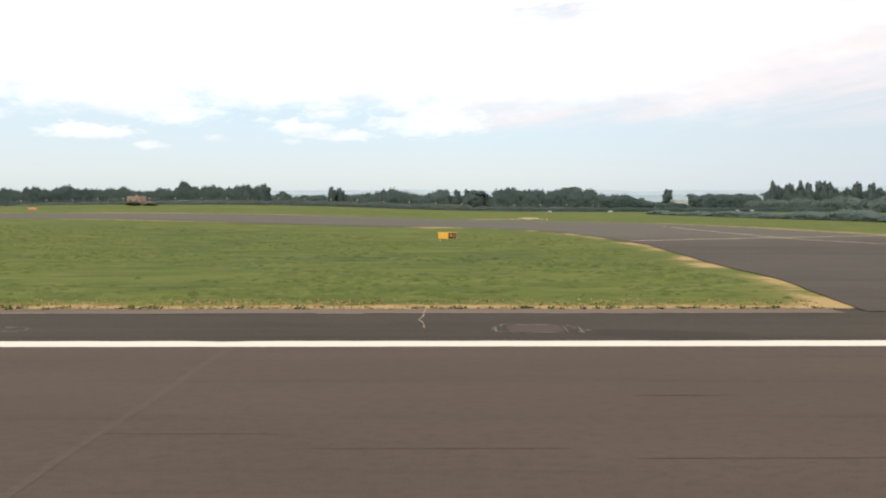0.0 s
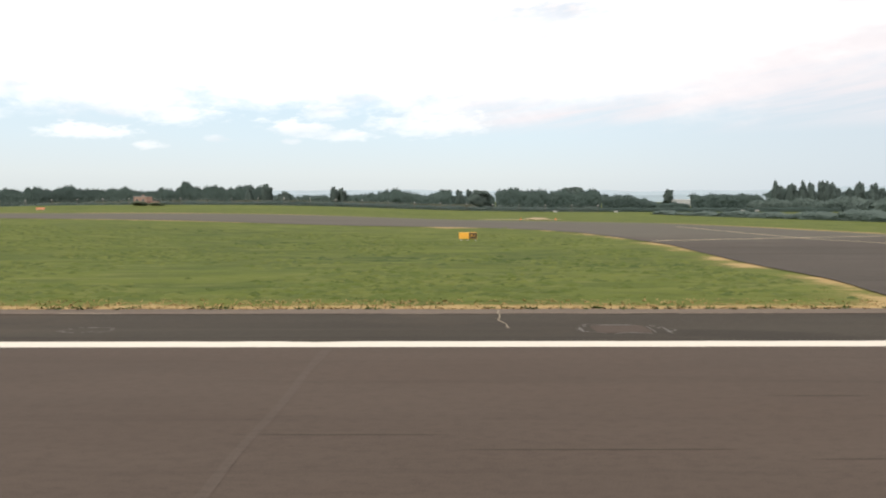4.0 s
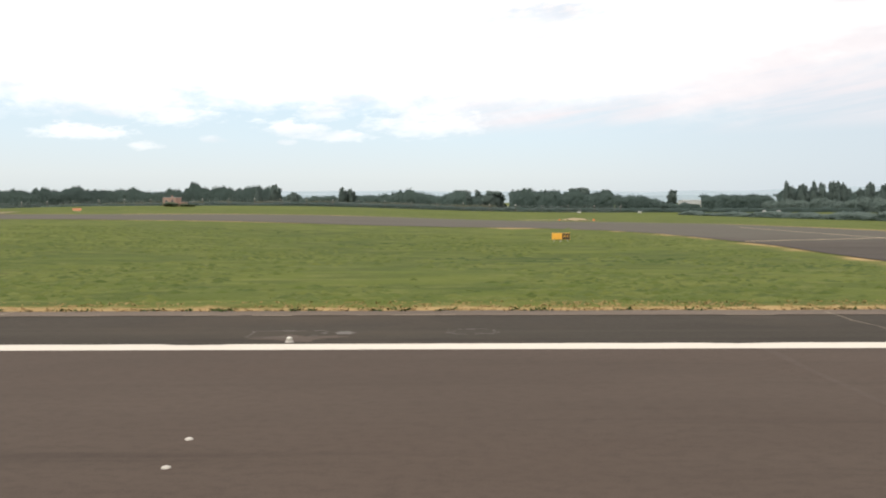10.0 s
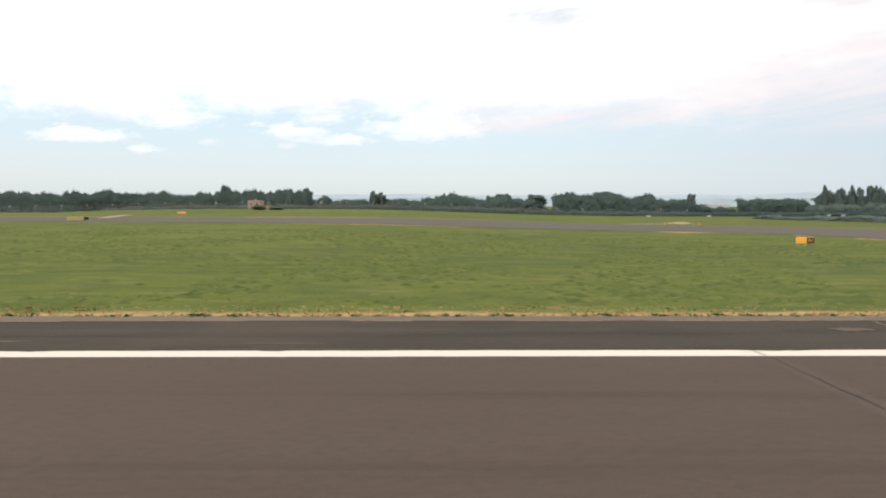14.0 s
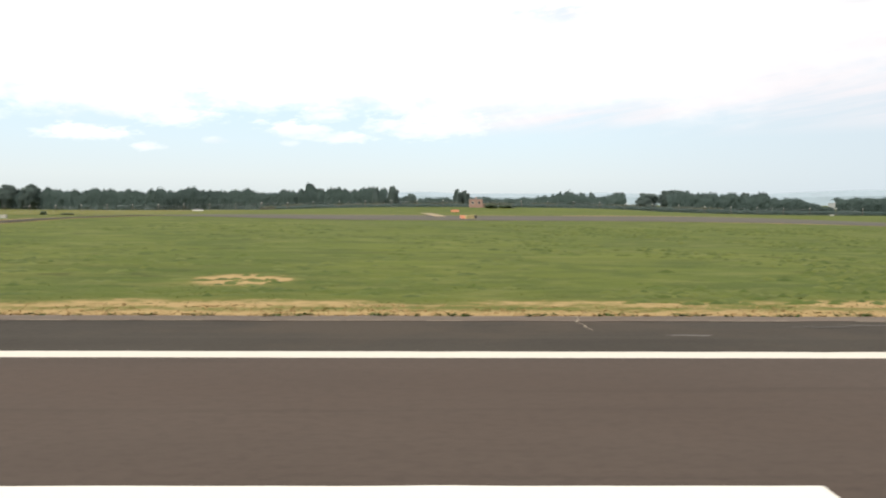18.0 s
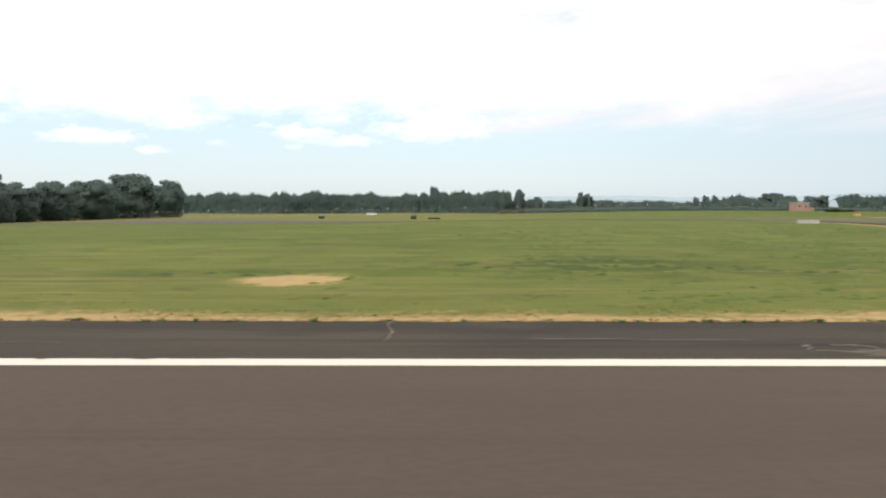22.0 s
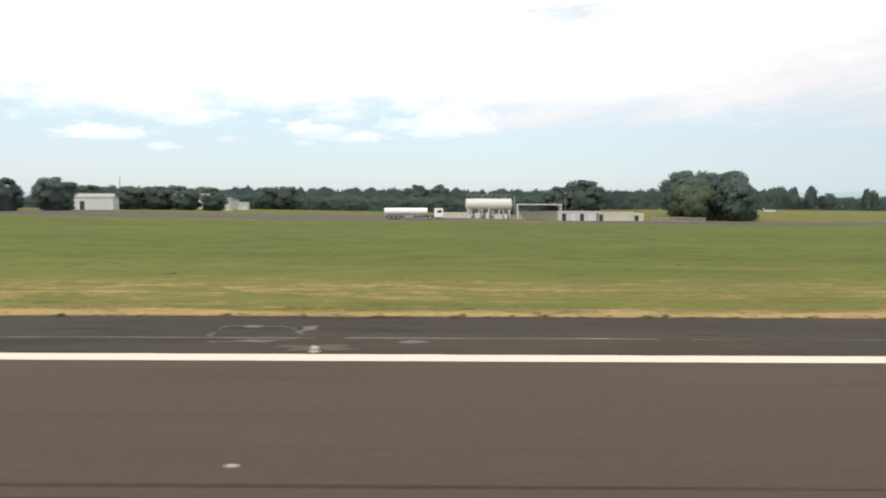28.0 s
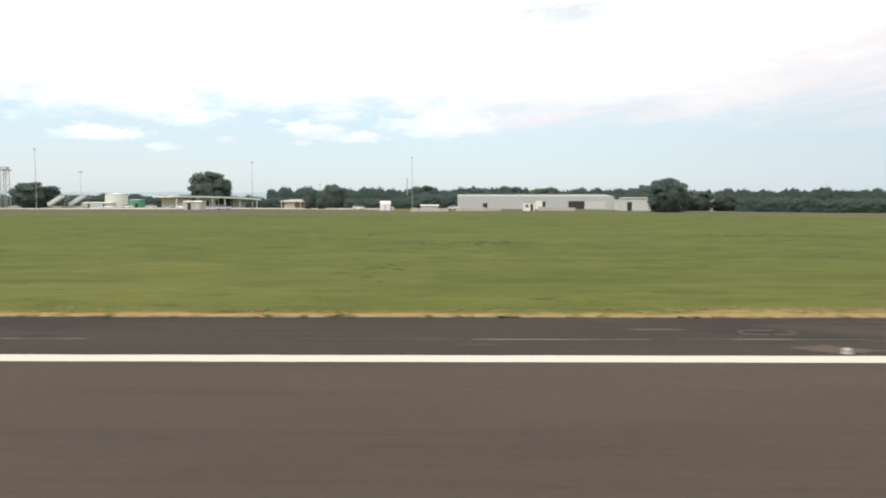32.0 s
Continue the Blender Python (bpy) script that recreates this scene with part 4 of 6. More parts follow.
def lobes_for(kind, seed):
    """Lobes of a crown ten metres high and about ten wide."""
    rng = random.Random(seed)
    if kind == "column":
        out = [(0, 0, 2.6, 2.3, 2.3, 2.4), (0, 0, 5.4, 2.1, 2.1, 3.2)]
        for i in range(30):
            z = 0.8 + 8.4 * i / 29
            far = 2.5 * math.sin(math.pi * min(0.96, (z + 1.8) / 12.0)) ** 0.42
            a, r = rng.uniform(0, 6.28), rng.uniform(0.8, 1.3)
            out.append((math.cos(a) * far * rng.uniform(0.5, 1.0), math.sin(a) * far * rng.uniform(0.5, 1.0), z, r, r, r * rng.uniform(1.0, 1.7)))
        return out + [(rng.uniform(-0.3, 0.3), 0, 9.0, 0.95, 0.95, 0.95)]
    if kind == "bush":
        return [(rng.uniform(-3.8, 3.8), rng.uniform(-2.5, 2.5), rng.uniform(1.0, 6.5), rng.uniform(1.0, 2.2), rng.uniform(1.0, 2.2), rng.uniform(1.2, 2.6)) for _ in range(18)]
    lean = rng.uniform(-0.6, 0.6)
    out = [(lean * 0.5, 0, 5.2, 3.3, 3.3, 3.3), (0, 0, 2.6, 3.5, 3.5, 2.3), (0, 0, 0.9, 3.5, 3.5, 1.2)]
    for i in range(34):
        a, z = rng.uniform(0, 6.28), rng.uniform(0.8, 8.6)
        far = 3.9 * math.sqrt(max(0.06, 1 - ((z - 4.4) / 5.0) ** 2)) * rng.uniform(0.7, 1.04)
        r = rng.uniform(0.65, 1.45)
        out.append((math.cos(a) * far + lean * z / 8, math.sin(a) * far, z, r * rng.uniform(0.9, 1.3), r * rng.uniform(0.9, 1.3), r * rng.uniform(0.75, 1.1)))
    for i in range(4):
        out.append((lean + rng.uniform(-1.6, 1.6), rng.uniform(-1.6, 1.6), rng.uniform(8.2, 9.2), rng.uniform(0.7, 1.3), rng.uniform(0.7, 1.3), rng.uniform(0.5, 0.9)))
    return out


def tree_model(kind, mat, seed, count, size, name):
    rng = random.Random(seed)
    t = thing(name, (0, 0, -200), "", "tree")
    bm = tube((0, 0, -0.4), (0.1, 0.05, 3.4), 0.42, 0.26, 9)
    for i in range(6):
        a = i * 1.05 + rng.uniform(-0.3, 0.3)
        h = rng.uniform(2.2, 3.4)
        tube((0, 0, h), (math.cos(a) * 2.3, math.sin(a) * 2.3, h + rng.uniform(1.6, 3.2)), 0.16, 0.05, 6, bm)
    tube((0.1, 0.05, 3.2), (0.2, 0, 7.6), 0.25, 0.06, 7, bm)
    part("trunk", bm, "bark", t)
    lob = lobes_for(kind, seed)
    v, d = leaf_cloud(lob, count, size, seed)
    c, f, e = inner_mass(lob, 1, seed)
    mid = (0, 0, 3.6)
    ob = new("crown", foliage("crown", v, soft_out(v.mean(1), d, mid, seed), c, f, soft_out(c, e, mid, seed, 0.05), mat))
    ob.parent = t
    return t


MODELS = {
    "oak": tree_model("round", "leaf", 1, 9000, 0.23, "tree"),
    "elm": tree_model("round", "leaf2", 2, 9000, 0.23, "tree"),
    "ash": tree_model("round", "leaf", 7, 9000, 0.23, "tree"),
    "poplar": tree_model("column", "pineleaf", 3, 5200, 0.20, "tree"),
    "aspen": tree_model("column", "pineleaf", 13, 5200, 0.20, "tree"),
    "shrub": tree_model("bush", "leaf2", 4, 5200, 0.27, "bush"),
}


def plant(kind, x, y, high, wide, label, turn=0, category="tree", sink=0.0, group=""):
    t = copy_thing(MODELS[kind], Matrix())
    t.matrix_basis = pose(x, y, ground_z(x, y) - sink, 0, 0, turn) @ Matrix.Diagonal((wide / 9, wide / 9, high / 10, 1))
    return tagged(t, label, category, group)


def lumps(u, v, seed):
    """Smooth random swelling from -1 to 1 over a plane."""
    grid = np.random.default_rng(seed).uniform(-1, 1, (64, 64))
    i, j = np.floor(u).astype(int), np.floor(v).astype(int)
    p, q = u - i, v - j
    p, q = p * p * (3 - 2 * p), q * q * (3 - 2 * q)
    a, b, c, d = (grid[(i + m) % 64, (j + n) % 64] for m, n in ((0, 0), (1, 0), (0, 1), (1, 1)))
    return a * (1 - p) * (1 - q) + b * p * (1 - q) + c * (1 - p) * q + d * p * q


def wood(name, x0, y0, x1, y1, high, label, seed, step=5.6, mat="hazedleaf", jitter=0.06, deep=3.0, size=0.30, dense=7.0, end=None):
    """A far belt of trees: crowns that swell from one closed front of leaf clumps. high is the height at its start, end that at its end."""
    rng = np.random.default_rng(seed)
    length = math.hypot(x1 - x0, y1 - y0)
    ax, ay = (x1 - x0) / length, (y1 - y0) / length
    n = max(2, int(length / step))
    mid = (np.arange(n) + 0.5 + rng.uniform(-0.35, 0.35, n)) * length / n
    tall = 1.0 + jitter * rng.normal(size=n)
    half = step * rng.uniform(0.7, 1.3, n)
    push = rng.uniform(0.3, 1.0, n) * deep

    def top(s):
        h = high + ((end or high) - high) * s / length
        d = ((s[:, None] - mid) / half) ** 2
        crown = (tall * np.sqrt(np.clip(1 - 0.5 * d, 0.0, 1))).max(1)
        fuzz = 0.045 * lumps(s * 0.7, s * 0, seed) + 0.03 * lumps(s * 1.9, s * 0 + 5, seed + 1)
        return h * (np.clip(crown, 0.8, 1.22) + fuzz)

    def front(s, q):
        """How far the foliage stands forward at a share q of its height."""
        d = ((s[:, None] - mid) / half) ** 2 + ((q[:, None] - 0.55) / 0.62) ** 2
        lump = 0.22 * lumps(s * 0.55, q * 5.0, seed + 2) + 0.12 * lumps(s * 1.4, q * 12.0, seed + 3)
        return -(push * np.sqrt(np.clip(1 - d, 0, 1))).max(1) + deep * (lump + 1.6 * np.clip(q - 0.62, 0, 1) ** 1.5 * 2.2)

    def place(s, q, back):
        h, f = top(s), front(s, q)
        x, y = x0 + ax * s - ay * (f + back), y0 + ay * s + ax * (f + back)
        return np.stack([x, y, land(x, y) - 0.3 + h * q], -1)

    def facing(s, q):
        e = 0.25
        ds = (front(s + e, q) - front(s - e, q)) / (2 * e)
        dq = (front(s, q + 0.03) - front(s, q - 0.03)) / (0.06 * top(s))
        v = np.stack([0.5 * ax * ds + ay, 0.5 * ay * ds - ax, 0.3 + 0.6 * dq + 2.4 * np.clip(q - 0.75, 0, 1)], -1)
        return v / np.linalg.norm(v, axis=1)[:, None]

    # the closed mass behind the leaves
    ns, nq = max(4, int(length / 0.9)), 12
    gs, gq = (g.ravel() for g in np.meshgrid(np.linspace(0, length, ns), np.linspace(0, 0.97, nq), indexing="ij"))
    core = place(gs, gq, 0.35)
    core_out = facing(gs, gq)
    rear = core.reshape(ns, nq, 3)[:, -1] + np.array([-ay, ax, 0]) * deep * 1.5
    rear[:, 2] -= 1.0
    core, core_out = np.concatenate([core, rear]), np.concatenate([core_out, np.tile([0.0, 0.0, 1.0], (ns, 1))])
    i, j = (g.ravel() for g in np.meshgrid(np.arange(ns - 1), np.arange(nq - 1), indexing="ij"))
    a, b, c, d = i * nq + j, (i + 1) * nq + j, (i + 1) * nq + j + 1, i * nq + j + 1
    k = np.arange(ns - 1)
    e, f, g, o = k * nq + nq - 1, (k + 1) * nq + nq - 1, ns * nq + k + 1, ns * nq + k
    faces = np.concatenate([np.stack(t, -1) for t in ((a, b, c), (a, c, d), (e, f, g), (e, g, o))])
    # leaf clumps, thicker towards the tops
    count = int(length * high * dense)
    s, q = rng.uniform(0, length, count), rng.beta(1.25, 1.0, count)
    q = np.where(rng.random(count) < 0.10, 1.0 + rng.normal(0, 0.02, count), q)
    at, out = place(s, q, rng.uniform(-0.25, 0.35, count)), facing(s, q)
    at[:, 2] += rng.normal(0, 0.12, count)
    nrm = out + 0.7 * rng.normal(size=(count, 3))
    nrm /= np.linalg.norm(nrm, axis=1)[:, None]
    u = np.cross(nrm, rng.normal(size=(count, 3)))
    u /= np.linalg.norm(u, axis=1)[:, None]
    w = np.cross(nrm, u)
    r = size * rng.uniform(0.5, 1.4, count)[:, None]
    leaves = np.stack([at - u * r, at - w * r * 0.7, at + u * r, at + w * r * 0.7], 1)
    me = foliage(name, leaves, out + 0.16 * rng.normal(size=out.shape), core, faces, core_out, mat)
    return tagged(new(name, me), label, "woodland", kind="stuff")


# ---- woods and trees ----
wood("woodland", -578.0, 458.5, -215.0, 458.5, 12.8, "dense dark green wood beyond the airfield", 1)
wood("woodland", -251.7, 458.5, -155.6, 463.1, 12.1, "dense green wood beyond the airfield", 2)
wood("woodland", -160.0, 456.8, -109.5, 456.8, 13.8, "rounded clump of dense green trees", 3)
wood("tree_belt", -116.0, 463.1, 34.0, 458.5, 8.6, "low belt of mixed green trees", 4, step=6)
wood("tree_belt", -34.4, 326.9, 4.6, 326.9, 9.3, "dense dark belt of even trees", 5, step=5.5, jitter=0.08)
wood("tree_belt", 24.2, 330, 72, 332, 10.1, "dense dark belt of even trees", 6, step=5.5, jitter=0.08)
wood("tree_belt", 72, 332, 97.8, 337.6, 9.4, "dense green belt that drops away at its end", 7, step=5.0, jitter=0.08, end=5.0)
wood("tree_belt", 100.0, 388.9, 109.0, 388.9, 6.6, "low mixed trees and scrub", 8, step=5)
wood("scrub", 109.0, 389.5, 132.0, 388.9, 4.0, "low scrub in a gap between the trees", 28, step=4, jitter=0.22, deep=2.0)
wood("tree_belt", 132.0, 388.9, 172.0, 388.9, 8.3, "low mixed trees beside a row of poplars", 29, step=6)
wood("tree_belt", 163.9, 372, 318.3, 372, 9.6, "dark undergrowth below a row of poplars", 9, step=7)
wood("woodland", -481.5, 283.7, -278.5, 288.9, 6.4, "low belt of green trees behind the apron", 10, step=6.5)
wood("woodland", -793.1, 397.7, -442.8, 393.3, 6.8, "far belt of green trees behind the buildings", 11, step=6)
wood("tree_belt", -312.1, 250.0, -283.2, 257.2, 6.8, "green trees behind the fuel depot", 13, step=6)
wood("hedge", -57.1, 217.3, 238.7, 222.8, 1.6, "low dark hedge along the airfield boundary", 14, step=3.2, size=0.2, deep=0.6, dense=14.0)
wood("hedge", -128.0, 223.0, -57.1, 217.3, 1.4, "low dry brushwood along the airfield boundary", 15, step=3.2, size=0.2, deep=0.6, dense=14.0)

wood("brushwood", -135.0, 236.0, 10.0, 228.0, 1.9, "grey-green brushwood behind the boundary fence", 16, step=7, size=0.2, deep=1.0, dense=14.0, jitter=0.1, mat="brush")
wood("scrub", 134, 320, 119, 204, 4.0, "dark scrub at the edge of the wood", 41, step=5, size=0.3, mat="leaf", jitter=0.22, deep=2.0)
wood("scrub", 119, 203, 215, 197, 4.2, "dark scrub at the edge of the wood", 42, step=4.5, size=0.26, mat="leaf", jitter=0.22, deep=2.0)

wood("scrub", 54, 190, 75, 104, 1.1, "dark scrub along the far side of the taxiway", 43, step=4.5, size=0.2, mat="leaf", jitter=0.24, deep=1.6, dense=12.0, end=2.1)

ROW = "poplar row"
row = random.Random(4)
px = 165.5
for i in range(44):
    plant("poplar" if row.random() < 0.5 else "aspen", px, 367 + row.uniform(-4, 5), row.choice((10.8, 12.0, 12.9, 13.6)) + row.uniform(-0.7, 0.7), row.uniform(5.0, 7.4), "tall slender dark poplar in a row beyond the field", row.uniform(0, 360), group=ROW)
    px += row.choice((2.2, 2.8, 3.4, 5.4))
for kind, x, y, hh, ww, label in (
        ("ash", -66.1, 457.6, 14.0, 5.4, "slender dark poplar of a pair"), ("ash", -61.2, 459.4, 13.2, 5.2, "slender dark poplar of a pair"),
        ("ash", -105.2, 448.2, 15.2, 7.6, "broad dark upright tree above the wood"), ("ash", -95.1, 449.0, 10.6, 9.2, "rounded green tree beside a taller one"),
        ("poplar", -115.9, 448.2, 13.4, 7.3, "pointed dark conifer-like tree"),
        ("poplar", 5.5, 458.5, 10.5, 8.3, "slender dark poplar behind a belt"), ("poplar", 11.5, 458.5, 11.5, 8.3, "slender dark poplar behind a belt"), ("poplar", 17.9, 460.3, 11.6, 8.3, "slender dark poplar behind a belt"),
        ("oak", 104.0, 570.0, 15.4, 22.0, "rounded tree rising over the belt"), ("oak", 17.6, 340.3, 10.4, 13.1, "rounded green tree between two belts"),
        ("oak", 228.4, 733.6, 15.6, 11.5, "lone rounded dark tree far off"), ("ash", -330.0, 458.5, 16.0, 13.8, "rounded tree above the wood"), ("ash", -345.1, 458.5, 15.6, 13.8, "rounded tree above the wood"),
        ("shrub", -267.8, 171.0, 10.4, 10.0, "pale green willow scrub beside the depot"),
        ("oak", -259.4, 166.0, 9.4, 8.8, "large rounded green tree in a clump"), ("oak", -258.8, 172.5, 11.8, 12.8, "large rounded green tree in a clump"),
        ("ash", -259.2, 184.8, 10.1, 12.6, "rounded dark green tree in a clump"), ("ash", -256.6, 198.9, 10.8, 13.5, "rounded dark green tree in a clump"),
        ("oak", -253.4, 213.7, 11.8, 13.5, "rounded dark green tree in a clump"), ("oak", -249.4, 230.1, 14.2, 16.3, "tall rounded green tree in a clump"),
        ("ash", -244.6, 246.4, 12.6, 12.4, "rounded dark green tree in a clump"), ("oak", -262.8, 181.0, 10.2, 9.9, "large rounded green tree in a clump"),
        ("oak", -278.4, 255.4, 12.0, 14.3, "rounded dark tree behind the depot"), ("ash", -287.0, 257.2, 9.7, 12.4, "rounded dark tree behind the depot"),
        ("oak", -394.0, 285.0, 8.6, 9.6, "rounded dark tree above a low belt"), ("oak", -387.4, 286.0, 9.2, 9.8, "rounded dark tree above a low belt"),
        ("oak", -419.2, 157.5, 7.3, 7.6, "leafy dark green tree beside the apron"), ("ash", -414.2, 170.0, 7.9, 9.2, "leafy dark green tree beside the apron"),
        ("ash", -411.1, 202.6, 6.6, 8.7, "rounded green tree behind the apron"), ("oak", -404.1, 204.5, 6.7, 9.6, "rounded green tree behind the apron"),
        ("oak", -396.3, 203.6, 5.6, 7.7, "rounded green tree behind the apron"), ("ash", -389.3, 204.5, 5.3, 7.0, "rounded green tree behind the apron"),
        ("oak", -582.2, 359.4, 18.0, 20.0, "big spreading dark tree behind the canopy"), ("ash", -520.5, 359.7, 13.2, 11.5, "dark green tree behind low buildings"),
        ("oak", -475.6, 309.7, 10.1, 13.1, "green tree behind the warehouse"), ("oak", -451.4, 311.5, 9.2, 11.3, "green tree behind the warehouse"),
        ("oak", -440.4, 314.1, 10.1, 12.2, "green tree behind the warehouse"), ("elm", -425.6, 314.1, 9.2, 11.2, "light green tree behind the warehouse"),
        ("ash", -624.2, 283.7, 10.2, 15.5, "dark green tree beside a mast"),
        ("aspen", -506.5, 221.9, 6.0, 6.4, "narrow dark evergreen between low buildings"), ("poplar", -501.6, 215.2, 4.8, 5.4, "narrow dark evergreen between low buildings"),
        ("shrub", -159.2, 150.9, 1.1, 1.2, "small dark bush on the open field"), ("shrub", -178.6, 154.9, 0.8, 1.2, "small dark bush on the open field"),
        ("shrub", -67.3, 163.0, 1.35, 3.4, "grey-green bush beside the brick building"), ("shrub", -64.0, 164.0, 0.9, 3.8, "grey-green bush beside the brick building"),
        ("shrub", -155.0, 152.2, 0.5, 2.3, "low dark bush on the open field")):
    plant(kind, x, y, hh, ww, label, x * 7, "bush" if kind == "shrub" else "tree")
for t in list(MODELS.values()):
    for o in (*t.children_recursive, t):
        bpy.data.objects.remove(o)


# Backdrop ridge; its haze is part of the hill colour.
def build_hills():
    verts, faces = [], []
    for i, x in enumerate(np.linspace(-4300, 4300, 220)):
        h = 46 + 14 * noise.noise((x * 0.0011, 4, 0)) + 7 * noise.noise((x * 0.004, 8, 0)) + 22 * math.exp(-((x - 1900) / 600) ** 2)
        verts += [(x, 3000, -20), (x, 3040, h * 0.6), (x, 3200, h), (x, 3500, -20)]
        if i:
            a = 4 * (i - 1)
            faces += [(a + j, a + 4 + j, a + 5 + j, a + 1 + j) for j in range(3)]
    tagged(new("backdrop", mesh_of("backdrop", verts, faces, "hill")), "low wooded hills on the horizon, coloured blue-grey for haze", "hills", kind="structure")


build_hills()


# ---- runway lights ----
LIGHTS = [-12.15, -61.0, -103.4, -146.0, -190.4, -235.5, -280.3, -326.0, -371.0, -414.4, -458.3]


def edge_light(x, y):
    t = thing("edge_light", (x, y, 0.0), "small white elevated runway edge light on its base", "runway light", "runway edge lights")
    part("base_plate", tube((0, 0, 0), (0, 0, 0.016), 0.085, 0.075, 16), "concrete", t)
    part("stem", tube((0, 0, 0.016), (0, 0, 0.036), 0.045, 0.042, 12), "cream", t)
    part("body", tube((0, 0, 0.035), (0, 0, 0.07), 0.054, 0.058, 14), "cream", t)
    bm = bmesh.new()
    bmesh.ops.create_uvsphere(bm, u_segments=12, v_segments=8, radius=0.048, matrix=Matrix.Translation((0, 0, 0.07)) @ Matrix.Diagonal((1, 1, 0.65, 1)))
    part("lens", bm, "lens", t, "clear glass lamp dome")
    return t


def inset_light(x, y):
    t = thing("inset_light", (x, y, 0.0), "flush white runway light set in the asphalt", "runway light", "inset runway lights")
    part("ring", tube((0, 0, 0), (0, 0, 0.008), 0.046, 0.040, 16), "concrete", t)
    part("cap", tube((0, 0, 0.008), (0, 0, 0.016), 0.04, 0.028, 14), "concrete", t)
    part("lens", box(-0.025, 0.025, -0.041, -0.034, 0.008, 0.014, 0.001), "lens", t)
    return t


first = edge_light(LIGHTS[0], 13.62)
inner = inset_light(LIGHTS[0], 8.06)
copy_thing(inner, pose(LIGHTS[0] + 0.06, 7.2, 0))
for x in LIGHTS[1:]:
    copy_thing(first, pose(x, 13.62, 0))
    for y in (8.2, 7.2):
        copy_thing(inner, pose(x + 0.2, y, 0))


# repairs round each light and here and there on the shoulder
def blotch(name, x, y, rx, ry, mat, label, seed, lift=0.003):
    """A worn patch with a torn, drawn-out outline."""
    rng = random.Random(seed)
    verts = [(x, y, lift)]
    n = 40
    off = rng.uniform(0, 50)
    for i in range(n):
        a = 2 * math.pi * i / n
        k = 1 + 0.75 * noise.noise((1.4 * math.cos(a) + off, 1.4 * math.sin(a), 3)) + 0.45 * noise.noise((5 * math.cos(a) + off, 5 * math.sin(a), 7)) + rng.uniform(-0.1, 0.1)
        k = max(0.15, k)
        verts.append((x + rx * k * math.cos(a), y + ry * k * math.sin(a), lift))
    faces = [(0, i + 1, (i + 1) % n + 1) for i in range(n)]
    return tagged(new(name, mesh_of(name, verts, faces, mat)), label, "pavement repair", kind="structure")


for i, x in enumerate(LIGHTS):
    blotch("pavement_repair", x + 0.05, 13.95, 0.7, 0.28, "patch", "brownish asphalt repair round a runway light", i)
    blotch("pavement_repair", x + 0.9 * math.sin(i * 2.1) + 0.9, 14.5, 0.22, 0.14, "filler", "worn pale filler on the shoulder", i + 40, 0.005)
for i, (x, y, rx, ry, mat) in enumerate(((1.15, 14.65, 0.02, 0.35, "filler"), (2.56, 14.65, 0.02, 0.35, "filler"), (2.85, 14.6, 0.02, 0.4, "filler"), (1.95, 15.13, 0.5, 0.03, "filler"), (-20.52, 15.55, 0.35, 0.22, "patch"),
                                         (-74.53, 15.0, 0.45, 0.06, "filler"), (-71.36, 16.0, 0.7, 0.03, "filler"), (-102.63, 14.4, 0.15, 0.35, "filler"),
                                         (-105.22, 14.05, 0.35, 0.05, "filler"), (-108.09, 17.0, 0.7, 0.05, "filler"), (-279.63, 16.0, 0.8, 0.6, "patch"),
                                         (-278.67, 15.0, 0.6, 0.5, "patch"), (-327.69, 16.1, 0.28, 0.14, "filler"), (-326.5, 15.9, 0.12, 0.3, "filler"),
                                         (-327.19, 14.5, 0.35, 0.1, "filler"), (-411.99, 15.7, 0.6, 0.1, "filler"), (-411.59, 15.5, 0.35, 0.1, "filler"),
                                         (-431.21, 15.6, 0.6, 0.3, "patch"), (-433.35, 16.2, 0.5, 0.08, "filler"), (-370.9, 16.2, 0.6, 0.04, "filler"),
                                         (-59.45, 14.3, 0.02, 0.3, "filler"), (-56.93, 14.1, 0.5, 0.12, "filler"), (-55.87, 14.4, 0.2, 0.1, "filler"))):
    blotch("pavement_repair", x, y, rx, ry, mat, "worn repair in the shoulder asphalt", 100 + i, 0.006)


# drawn-out scuffs and worn joints along the shoulder
wear = random.Random(31)
for i in range(52):
    wx = wear.uniform(-470, -20)
    wy = wear.choice((14.2, 14.8, 15.4, 16.0, 16.6)) + wear.uniform(-0.25, 0.25)
    blotch("worn_streak", wx, wy, wear.uniform(0.25, 1.3), wear.uniform(0.015, 0.05), wear.choice(("filler", "patch", "crackfill")), "thin worn streak along the shoulder asphalt", 300 + i, 0.0065)


